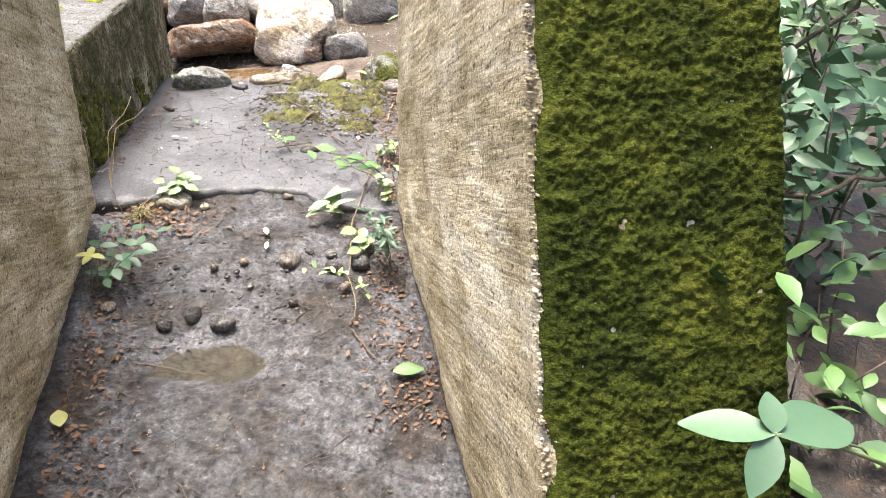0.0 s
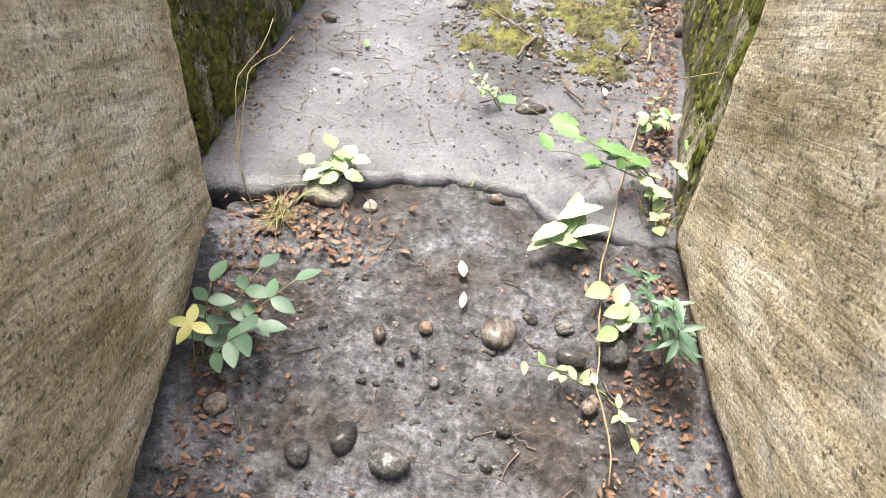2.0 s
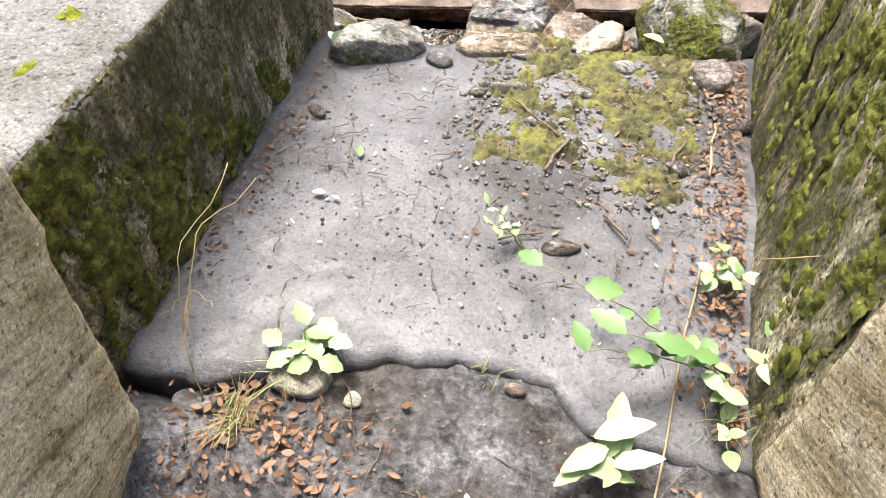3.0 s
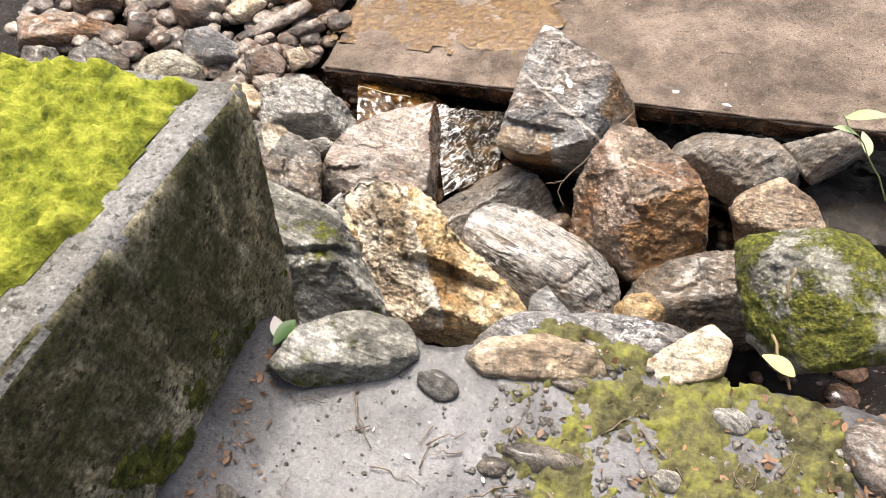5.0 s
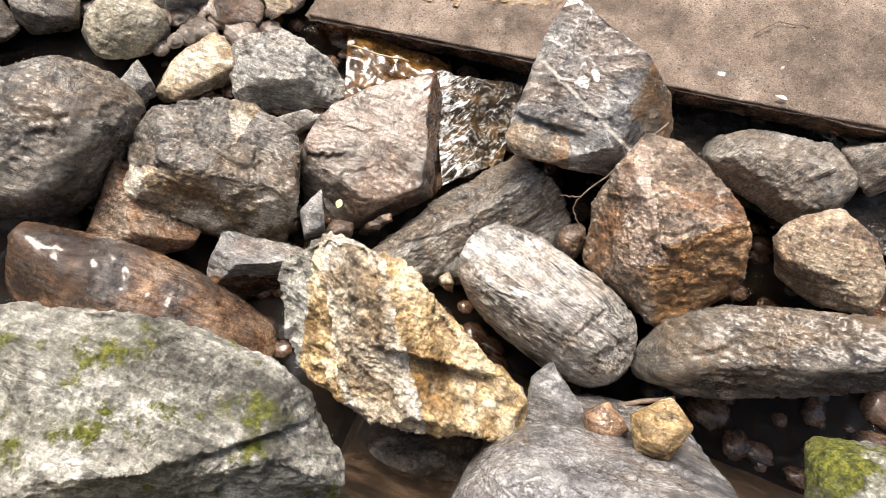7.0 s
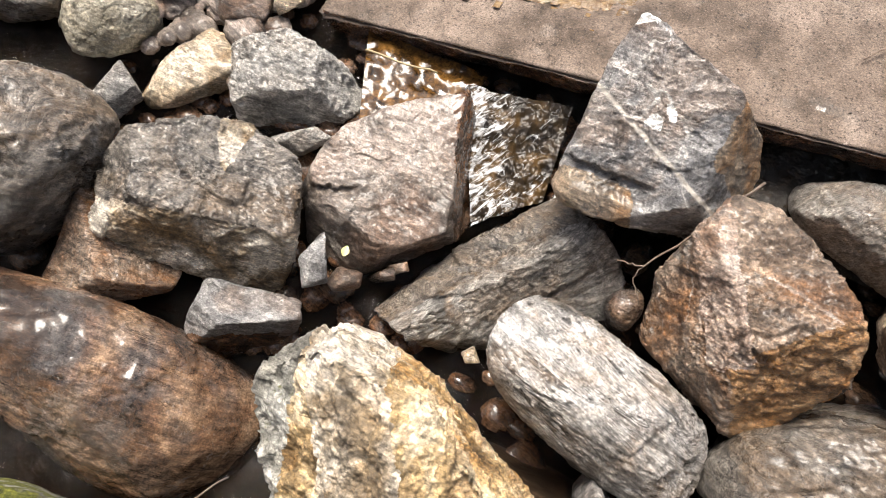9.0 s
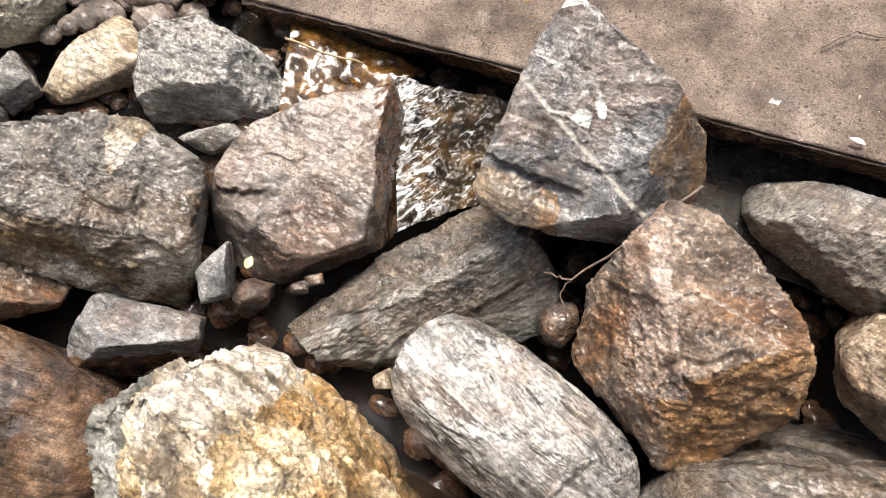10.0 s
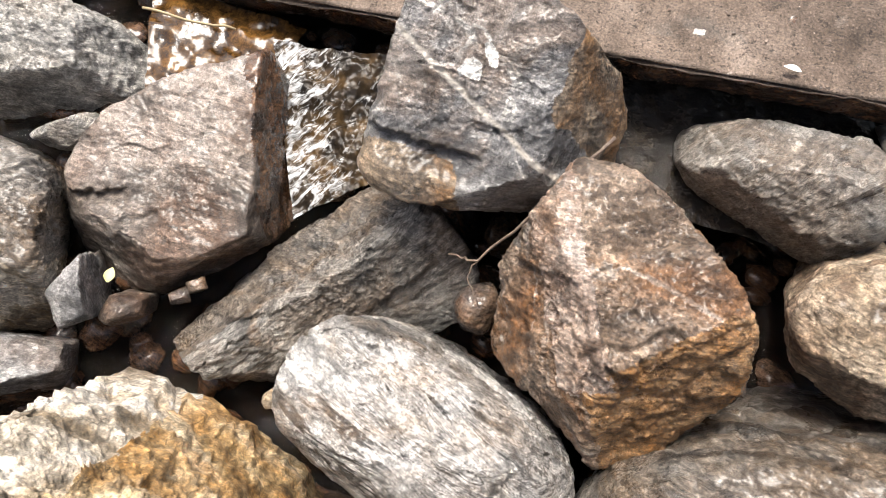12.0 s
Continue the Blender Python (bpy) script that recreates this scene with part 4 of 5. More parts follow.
# ---- small helpers for growing and scattered things ----
LEAF_MESHES = {}


def leaf_data(key, length, width, material, fold=0.25, droop=0.3, notch=0.0):
    """One leaf blade along +y, folded on its midrib, with a drooping tip."""
    if key in LEAF_MESHES:
        return LEAF_MESHES[key]
    verts, faces = [], []
    n = 7
    for i in range(n + 1):
        t = i / n
        w = width * 0.5 * math.sin(math.pi * min(1, t * 0.96 + 0.02)) ** 0.8 * (1.15 - 0.35 * t)
        if notch and i % 2:
            w *= 1 - notch
        z = -droop * length * t * t * 0.6
        verts += [(-w, length * t, z + fold * w), (0, length * t, z), (w, length * t, z + fold * w)]
    for i in range(n):
        a = 3 * i
        faces += [[a, a + 1, a + 4, a + 3], [a + 1, a + 2, a + 5, a + 4]]
    me = bpy.data.meshes.new("leaf")
    me.from_pydata(verts, [], faces)
    me.materials.append(material)
    me.polygons.foreach_set("use_smooth", [True] * len(me.polygons))
    LEAF_MESHES[key] = me
    return me


def leaf_material(name, a, b, rough=0.45, trans=0.25):
    k = Nodes(name)
    info = k.add("ShaderNodeObjectInfo")
    geo = k.add("ShaderNodeNewGeometry")
    mixr = k.math("FRACT", k.math("ADD", info.outputs["Random"], geo.outputs["Random Per Island"]))
    n = k.noise(k.coord, 60.0, 4, 0.6)
    f = k.math("ADD", k.math("MULTIPLY", mixr, 0.7), k.math("MULTIPLY", n, 0.3))
    col = k.ramp(f, [(0.1, a), (0.9, b)])
    k.bsdf.inputs["Transmission Weight"].default_value = 0.0
    k.bsdf.inputs["Subsurface Weight"].default_value = trans
    k.bsdf.inputs["Subsurface Radius"].default_value = (0.01, 0.02, 0.005)
    return k.finish(col, rough, n, 0.2, 0.002)


GREEN = leaf_material("green_leaf", (0.06, 0.13, 0.04), (0.16, 0.28, 0.09))
BLUE_GREEN = leaf_material("blue_green_leaf", (0.05, 0.11, 0.06), (0.12, 0.21, 0.12))
PALE_GREEN = leaf_material("pale_green_leaf", (0.12, 0.22, 0.10), (0.28, 0.40, 0.22))
LIGHT_GREEN = leaf_material("light_green_leaf", (0.17, 0.27, 0.10), (0.36, 0.47, 0.24))
YELLOW = leaf_material("yellow_leaf", (0.36, 0.36, 0.10), (0.55, 0.54, 0.2))
PALE_LEAF = leaf_material("bleached_leaf", (0.55, 0.52, 0.45), (0.75, 0.72, 0.66))
LITTER = leaf_material("brown_leaf_litter", (0.06, 0.032, 0.018), (0.25, 0.135, 0.07), 0.6, 0.05)
DRY_GRASS = leaf_material("dry_grass", (0.16, 0.115, 0.055), (0.36, 0.29, 0.17), 0.7, 0.05)
GRASS = leaf_material("green_grass", (0.14, 0.20, 0.05), (0.34, 0.38, 0.14), 0.6, 0.05)
STEM = simple("plant_stem", [(0.3, (0.10, 0.14, 0.05)), (0.7, (0.25, 0.28, 0.12))], 40, 0.6, 0.2)
WOOD = simple("grey_brown_twig", [(0.3, (0.05, 0.035, 0.025)), (0.5, (0.14, 0.10, 0.075)), (0.7, (0.28, 0.23, 0.18))], 60, 0.75, 0.5)


def tube_geometry(points, r0, r1, sides=6):
    """A tapered round tube through points."""
    pts = [Vector(p) for p in points]
    verts, faces = [], []
    for i, p in enumerate(pts):
        ahead = (pts[min(i + 1, len(pts) - 1)] - pts[max(i - 1, 0)]).normalized()
        side = ahead.cross(Vector((0.31, 0.17, 0.93))).normalized()
        up = side.cross(ahead)
        r = r0 + (r1 - r0) * i / (len(pts) - 1)
        for s in range(sides):
            a = 2 * math.pi * s / sides
            verts.append(p + (side * math.cos(a) + up * math.sin(a)) * r)
    for i in range(len(pts) - 1):
        for s in range(sides):
            faces.append([i * sides + s, i * sides + (s + 1) % sides, (i + 1) * sides + (s + 1) % sides, (i + 1) * sides + s])
    faces.append(list(range(sides))[::-1])
    faces.append([(len(pts) - 1) * sides + s for s in range(sides)])
    return verts, faces


def bent(a, b, n=8, sag=0.0, wobble=0.0, rng=None):
    a, b = Vector(a), Vector(b)
    out = []
    for i in range(n + 1):
        t = i / n
        p = a.lerp(b, t) + Vector((0, 0, sag * math.sin(math.pi * t)))
        if wobble and rng is not None and 0 < i < n:
            p += Vector(rng.normal(size=3) * wobble)
        out.append(p)
    return out


def stick(name, label, points, r0, r1, material=None, seed=1, wobble=0.004):
    rng = np.random.default_rng(seed)
    pts = []
    for a, b in zip(points, points[1:]):
        pts += bent(a, b, 5, 0, wobble, rng)[:-1]
    pts.append(Vector(points[-1]))
    v, f = tube_geometry(pts, r0, r1)
    ob = mesh_object(name, v, f, material or WOOD)
    return tagged(ob, label, "twig")


def blade(parent, key, spec, at, heading, pitch, roll=0.0, size=1.0, name="leaf"):
    ob = new(name, leaf_data(key, *spec))
    ob.matrix_world = pose(*at, pitch, roll, heading) @ Matrix.Scale(size, 4)
    ob.parent = parent
    return ob


def plant(label, base, stems, key, spec, per_stem=8, size=(0.7, 1.1), seed=0, stem_r=0.0025, pairs=False, category="plant", name="wild_plant", flat=False):
    """Stems from one root to given tips, with leaves along them; stem and leaves are parts."""
    rng = np.random.default_rng(seed)
    root = new(name)
    root.location = base
    inv = Vector(base)
    tagged(root, label, category)
    for tip in stems:
        pts = bent((0, 0, -0.015), Vector(tip) - inv, 9, 0.02, 0.003, rng)
        v, f = tube_geometry(pts, stem_r, stem_r * 0.45, 5)
        mesh_object("stem", v, f, STEM, root)
        for i in range(per_stem):
            t = 0.3 + 0.7 * (i + 1) / per_stem
            p = pts[min(9, int(t * 9))]
            base_turn = i * (180 if pairs else 137) + rng.uniform(-20, 20)
            for turn in ((base_turn, base_turn + 180) if pairs else (base_turn,)):
                blade(root, key, spec, p, turn, rng.uniform(-10, 20) if flat else rng.uniform(-5, 45), rng.uniform(-20, 20), rng.uniform(*size))
    return root


def compound_leaf(root, start, tip, key, spec, count, size, rng):
    """A leaf stalk with pairs of leaflets and one at its end."""
    pts = bent(start, tip, 8, 0.015, 0.001, rng)
    v, f = tube_geometry(pts, 0.0018, 0.001, 5)
    mesh_object("leaf_stalk", v, f, STEM, root)
    d = Vector(tip) - Vector(start)
    head = math.degrees(math.atan2(d.y, d.x)) - 90
    for i in range(count):
        p = pts[8 - 2 * i if 8 - 2 * i > 0 else 1]
        for s in ((0,) if i == 0 else (-68, 68)):
            blade(root, key, spec, p, head + s + rng.uniform(-8, 8), rng.uniform(-10, 8), rng.uniform(-12, 12), size * rng.uniform(0.85, 1.1), "leaflet")


# ---- moss ----
def moss_patch(name, label, at, normal, na, nb, mask, thick, material, seed=0, kind="stuff"):
    """A cushiony skin of moss over a surface: at(a, b) gives the place, mask(place) how thick it grows there (0: none)."""
    n = Vector(normal).normalized()
    index, verts, faces, keep = {}, [], [], {}
    for i in range(na + 1):
        for j in range(nb + 1):
            p = Vector(at(i / na, j / nb))
            m = mask(p)
            keep[i, j] = m
            q = p * 1.0 + Vector((seed, 0, 0))
            h = thick * max(0, min(1, m)) * (0.55 + 0.5 * noise.noise(q * 28) + 0.45 * noise.noise(q * 75) + 0.35 * noise.noise(q * 140))
            index[i, j] = len(verts)
            verts.append(p + n * (max(h, -0.003) if m > 0.05 else -0.004))
    for i in range(na):
        for j in range(nb):
            if max(keep[i, j], keep[i + 1, j], keep[i, j + 1], keep[i + 1, j + 1]) > 0.05:
                faces.append([index[i, j], index[i + 1, j], index[i + 1, j + 1], index[i, j + 1]])
    ob = mesh_object(name, verts, faces, material)
    return tagged(ob, label, "moss", kind=kind)


def slope_at(a, b):
    lo = Vector((0.25, 0.44, -0.1)).lerp(Vector((0.69, 0.44, -0.1)), a)
    hi = Vector((0.0, 1.51, 1.505)).lerp(Vector((0.42, 1.51, 1.505)), a)
    return lo.lerp(hi, b)


def slope_mask(p):
    lo, hi = 0.25, 0.0
    edge = lo + (hi - lo) * (p.z + 0.1) / 1.605
    return 1.4 * smoothstep(0.0, 0.05, p.x - edge - 0.012 - 0.03 * noise.noise(p * 9)) * (0.8 + 0.4 * noise.noise(p * 4))


moss_patch("moss", "thick dark green moss on the sloping wall end", slope_at, (0, -0.83, 0.555), 150, 560, slope_mask, 0.013, MOSS, 3)


def top_mask(p):
    return 2.5 * (0.6 * fr(p.x * 5, p.y * 5, 4.4, 6, 0.5) + 0.72 - 1.6 * smoothstep(-1.60, -1.55, p.x) - 1.4 * smoothstep(-0.05, 0.0, p.y - 3.84 + 0.23 * (-1.52 - p.x)) - 1.1 * smoothstep(3.45, 3.15, p.y))


moss_patch("moss", "bright yellow-green moss cushion on the wall top", lambda a, b: (-2.24 + 0.72 * a, 2.6 + 1.24 * b, 0.576), (0, 0, 1), 120, 190, top_mask, 0.03, BRIGHT_MOSS, 5)


def floor_mask(p):
    inside = smoothstep(-1.02, -0.9, p.x) * smoothstep(3.15, 3.4, p.y) * smoothstep(-0.25, -0.4, p.x)
    return 2.2 * (fr(p.x * 9, p.y * 9, 1.4, 6, 0.5) + 0.02) * inside + 0.6 * (inside - 1) - 0.3 * smoothstep(3.4, 3.2, p.y)


moss_patch("moss", "thin green moss and silt on the wet slab", lambda a, b: (-1.1 + 0.9 * a, 3.1 + 0.82 * b, 0.058), (0, 0, 1), 150, 130, floor_mask, 0.022,
           simple("silty_moss", [(0.38, (0.035, 0.033, 0.018)), (0.5, (0.095, 0.09, 0.04)), (0.62, (0.17, 0.175, 0.04))], 14, 0.9, 0.9, 0.01, 0.2), 7)


GREEN_MOSS = simple("green_moss", [(0.36, (0.035, 0.04, 0.008)), (0.5, (0.10, 0.108, 0.02)), (0.64, (0.22, 0.22, 0.05))], 25, 0.95, 0.9, 0.01, 0.2)


def face_mask(p):
    return 2.2 * (fr(p.y * 22, p.z * 13, 9.4, 7, 0.4) - 0.40 + 0.35 * smoothstep(0.3, 0.7, p.z) - 0.6 * smoothstep(0.25, 0.1, p.z))


moss_patch("moss", "green moss patches on the damp wall face", lambda a, b: (-0.186, 2.68 + 1.3 * a, 0.08 + 0.72 * b), (-1, 0, 0), 190, 110, face_mask, 0.007, GREEN_MOSS, 9)


def west_mask(p):
    return 2.0 * (fr(p.y * 11, p.z * 7, 3.1, 7, 0.4) + 0.9 * fr(p.y * 2.3, p.z * 1.6, 6.2, 3) - 0.34 + 0.45 * smoothstep(0.35, 0.55, p.z))


OLIVE_MOSS = simple("olive_moss", [(0.38, (0.020, 0.023, 0.006)), (0.5, (0.075, 0.08, 0.017)), (0.62, (0.20, 0.20, 0.045))], 30, 0.95, 0.9, 0.01, 0.2)
moss_patch("moss", "dark olive moss and algae on the damp wall face", lambda a, b: (-1.442 - 0.085 * a - 0.022 * b, 2.47 + 1.35 * a, 0.06 + 0.50 * b), (1, 0, 0), 220, 100, west_mask, 0.009, OLIVE_MOSS, 13)


# ---- water: puddle, wet film, cascade, stream beyond the slab ----
def clear_water(name, tint, rough=0.03, bump=0.1, foam=0.0, scale=9.0):
    k = Nodes(name)
    v = k.coord
    k.bsdf.inputs["IOR"].default_value = 1.33
    n = k.noise(v, scale, 6, 0.6, 1.5)
    if not foam:
        k.bsdf.inputs["Transmission Weight"].default_value = 1.0
        return k.finish(tint, rough, n, bump, 0.02)
    mp = k.add("ShaderNodeMapping")
    k.link(v, mp.inputs[0])
    mp.inputs["Scale"].default_value = (1.0, 0.35, 0.35)
    s = k.noise(mp.outputs[0], 17.0, 12, 0.8, 1.4)
    mask = k.ramp(s, [(0.51 - foam, 0.0), (0.59 - foam, 0.95)])
    col = k.mix(mask, tint, (0.85, 0.87, 0.88))
    k.link(k.math("SUBTRACT", 0.5, k.math("MULTIPLY", mask, 0.5)), k.bsdf.inputs["Transmission Weight"])
    return k.finish(col, k.ramp(mask, [(0.0, 0.12), (1.0, 0.6)]), k.math("ADD", n, s), 0.4, 0.02)


puddle = sheet("puddle", spread([(-1.0, -0.42, 0.04)]), spread([(1.56, 1.93, 0.04)]), lambda x, y: -0.021, clear_water("puddle_water", (0.85, 0.72, 0.45), 0.02, 0.05))
tagged(puddle, "shallow clear puddle in the mud", "puddle")


def quad_sheet(name, label, a, b, c, d, nu, nv, amp, freq, material, category="water"):
    A, B, C, D = (Vector(p) for p in (a, b, c, d))
    verts, faces = [], []
    for j in range(nv + 1):
        for i in range(nu + 1):
            p = A.lerp(B, i / nu).lerp(D.lerp(C, i / nu), j / nv)
            p.z += amp * noise.fractal(p * freq, 0.7, 2.1, 4)
            verts.append(p)
    for j in range(nv):
        for i in range(nu):
            k = j * (nu + 1) + i
            faces.append([k, k + 1, k + nu + 2, k + nu + 1])
    return tagged(mesh_object(name, verts, faces, material), label, category)


def cascade_material():
    """Dark amber water with white streaks along its fast edge."""
    k = Nodes("cascade_water")
    v = k.coord
    sx = k.add("ShaderNodeSeparateXYZ")
    k.link(v, sx.inputs[0])
    side = k.math("ADD", k.math("MULTIPLY", k.math("ADD", sx.outputs[0], 2.118), 0.862), k.math("MULTIPLY", k.math("SUBTRACT", sx.outputs[1], 6.403), 0.506))
    flow = k.stretched(v, (1.0, 0.28, 0.28), (0, 0, radians(30)))
    s = k.noise(flow, 38.0, 7, 0.68, 1.0)
    ripple = k.noise(v, 16.0, 4, 0.55, 1.2)
    gate = k.math("ADD", k.ramp(side, [(0.0, 0.16), (0.10, 0.13), (0.20, 0.04), (0.5, 0.0)]), k.math("MULTIPLY", ripple, 0.16))
    mask = k.ramp(k.math("ADD", s, gate), [(0.69, 0.0), (0.84, 0.7)])
    bed = k.ramp(k.noise(v, 7.0, 5, 0.6), [(0.40, (0.010, 0.008, 0.006)), (0.52, (0.028, 0.019, 0.010)), (0.64, (0.075, 0.045, 0.018))])
    k.bsdf.inputs["IOR"].default_value = 1.33
    return k.finish(k.mix(mask, bed, (0.82, 0.85, 0.87)), k.ramp(mask, [(0.0, 0.04), (1.0, 0.5)]), k.math("ADD", k.math("MULTIPLY", s, 0.5), ripple), 0.32, 0.03)


FOAM = cascade_material()
RIPPLE = clear_water("rippling_water", (0.2, 0.16, 0.12), 0.05, 0.8, -0.06)
quad_sheet("cascade", "small white cascade of water between boulders", (-2.164, 6.459, -1.720), (-1.634, 6.576, -1.740), (-1.574, 6.110, -1.860), (-1.830, 5.833, -1.880), 90, 90, 0.032, 6.0, FOAM)["kind"] = "structure"


AMBER_BED = simple("amber_pool_bed", [(0.38, (0.012, 0.007, 0.003)), (0.5, (0.05, 0.025, 0.007)), (0.62, (0.16, 0.08, 0.02))], 9, 0.10, 0.22, 0.02)
quad_sheet("pool_bed", "shallow amber pool over stones beside the slab", (-2.80, 6.62, -1.80), (-2.10, 6.62, -1.80), (-2.15, 6.10, -1.82), (-2.55, 6.05, -1.82), 40, 30, 0.03, 6.0, AMBER_BED, "stream bed")["kind"] = "structure"
# the water's near-black colour also carries the shade under the slab
quad_sheet("stream_pool", "dark rippling water, shade under the slab put in its colour", (-1.2, 6.95, -1.70), (0.9, 6.95, -1.64), (0.9, 6.25, -1.66), (-1.0, 6.25, -1.72), 90, 40, 0.02, 7.0,
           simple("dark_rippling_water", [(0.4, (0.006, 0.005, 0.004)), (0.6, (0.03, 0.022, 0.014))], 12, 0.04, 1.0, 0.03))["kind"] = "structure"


def film_mask(p):
    return 2.0 * (smoothstep(7.0, 7.3, p.y + 0.12 * fr(p.x * 3, p.y * 3)) - 1.3 * smoothstep(-1.75, -1.45, p.x + 0.12 * fr(p.x * 4, p.y * 4, 2)) + 0.25 * fr(p.x * 5, p.y * 5, 5))


moss_patch("wet_film", "thin amber sheet of water flowing over the slab", lambda a, b: (-3.2 + 1.9 * a, 6.9 + 1.02 * b, slab_plane(-3.2 + 1.9 * a) + 0.006), (0, 0, 1), 150, 80, film_mask, 0.006,
           simple("amber_wet_stone", [(0.36, (0.05, 0.026, 0.009)), (0.5, (0.11, 0.062, 0.022)), (0.64, (0.20, 0.125, 0.05))], 22, 0.14, 0.9, 0.012), 21)
quad_sheet("stream_water", "fast rippling stream behind the slab", (-3.4, 7.8, slab_plane(-3.4) - 0.07), (4.5, 7.8, slab_plane(4.5) - 0.07), (4.5, 10.8, slab_plane(4.5) + 0.05), (-3.4, 10.8, slab_plane(-3.4) + 0.05), 120, 60, 0.035, 3.5, RIPPLE)

# ---- stones in the mud and on the slab ----
def cobble(label, place, rx, ry, turn, material, seed, category="pebble", rise=0.35, name="pebble"):
    rng = np.random.default_rng(seed)
    planes = [(a + rng.uniform(-14, 14), rng.uniform(0.85, 1.05)) for a in range(0, 360, 45)]
    co, faces = stone_shape(planes, 0.75, 7, 4, seed, 5, 0.6)
    ob = mesh_object(name, co * np.array([rx, ry, min(rx, ry) * 0.8]), faces, material)
    ob.matrix_world = pose(place[0], place[1], place[2] + rise * min(rx, ry) * 0.6, 0, 0, turn)
    return tagged(ob, label, category, "pebbles on the channel floor")


DARK_WET = rock_material("dark_wet_pebble", (0.035, 0.035, 0.035), (0.075, 0.073, 0.07), (0.14, 0.135, 0.125), (0.10, 0.07, 0.045), 0.4, 0.0, 120, 6.0, (0.15, 0.4), bump=0.3)
for n, (place, rx, ry, turn, mat, label) in enumerate((
        ((-0.562, 2.252, 0.020), 0.045, 0.038, 60, GREY, "smooth pale grey pebble in the mud"),
        ((-0.823, 1.921, 0.010), 0.028, 0.036, 10, DARK_WET, "dark wet pebble beside the puddle"),
        ((-0.718, 1.894, 0.010), 0.042, 0.032, 0, DARK_WET, "dark wet pebble beside the puddle"),
        ((-0.903, 1.868, 0.010), 0.026, 0.03, 30, DARK_WET, "dark wet pebble beside the puddle"),
        ((-0.828, 2.176, 0.020), 0.017, 0.024, 10, TAUPE, "small brown pebble in the mud"),
        ((-0.729, 2.220, 0.020), 0.016, 0.018, 0, RUST, "small rusty pebble in the mud"),
        ((-0.738, 2.155, 0.020), 0.012, 0.012, 0, DARK_WET, "tiny dark pebble in the mud"),
        ((-0.764, 2.122, 0.020), 0.012, 0.010, 0, DARK_WET, "tiny dark pebble in the mud"),
        ((-0.298, 2.271, 0.020), 0.04, 0.034, 20, DARK_WET, "dark wet pebble among leaf litter"),
        ((-0.417, 2.309, 0.020), 0.026, 0.018, 0, GREY, "grey pebble among leaf litter"),
        ((-0.395, 2.233, 0.020), 0.036, 0.024, -10, DARK_WET, "dark wet pebble among leaf litter"),
        ((-0.339, 2.125, 0.020), 0.018, 0.026, -20, TAUPE, "brown pebble among leaf litter"),
        ((-1.100, 1.918, 0.020), 0.022, 0.028, -30, TAUPE, "brown pebble beside the wall"),
        ((-0.498, 2.311, 0.020), 0.018, 0.014, 0, DARK_WET, "small dark pebble in the mud"),
        ((-0.676, 2.096, 0.010), 0.012, 0.014, 0, DARK_WET, "tiny dark pebble in the mud"),
        ((-0.832, 2.057, 0.010), 0.012, 0.010, 0, DARK_WET, "tiny dark pebble in the mud"),
        ((-0.506, 2.027, 0.010), 0.018, 0.016, 0, DARK_WET, "small dark pebble in the mud"),
        ((-0.530, 1.943, 0.000), 0.016, 0.014, 0, DARK_WET, "small dark pebble in the mud"),
        ((-0.693, 1.994, 0.000), 0.014, 0.012, 0, DARK_WET, "tiny dark pebble in the mud"),
        ((-0.969, 2.542, 0.030), 0.02, 0.018, 0, OLIVE, "olive pebble at the slab edge"),
        ((-1.286, 2.460, 0.000), 0.05, 0.035, 20, SLATE, "grey stone in the gap beside the wall"),
        ((-1.090, 2.559, 0.030), 0.07, 0.045, 10, OLIVE, "flat olive stone at the slab edge"),
        ((-0.648, 2.658, 0.040), 0.024, 0.016, 0, TAUPE, "flat brown stone at the slab edge"),
        ((-0.884, 3.613, 0.060), 0.075, 0.028, 8, DARK, "thin dark rock flake on the slab"),
        ((-0.959, 3.569, 0.060), 0.03, 0.02, 30, DARK, "thin dark rock flake on the slab"),
        ((-1.113, 3.683, 0.060), 0.045, 0.03, 0, DARK_WET, "dark stone set at the slab end"),
        ((-0.857, 3.787, 0.060), 0.05, 0.022, 10, DARK, "thin dark rock flake on the slab"),
        ((-1.378, 3.342, 0.060), 0.035, 0.018, -30, DARK, "dark rock flake beside the wall"),
        ((-0.289, 3.840, 0.070), 0.055, 0.075, 20, SLATE, "flat blue-grey stone beside the wall"),
        ((-0.189, 3.639, 0.070), 0.02, 0.025, 0, TAUPE, "small brown stone beside the wall"),
        ((-0.556, 3.824, 0.060), 0.04, 0.025, 0, PALE, "pale grey stone in the moss"),
        ((-0.373, 3.415, 0.060), 0.04, 0.025, -30, DARK, "dark rock flake among litter"),
        ((-0.780, 3.486, 0.060), 0.025, 0.016, 0, GREY, "grey stone chip on the slab"),
        ((-0.625, 3.046, 0.060), 0.05, 0.02, 20, DARK, "thin dark rock flake on the slab"),
        ((-0.652, 3.660, 0.060), 0.03, 0.02, 20, PALE, "pale stone chip in the moss"))):
    cobble(label, place, rx, ry, turn, mat, 300 + n)


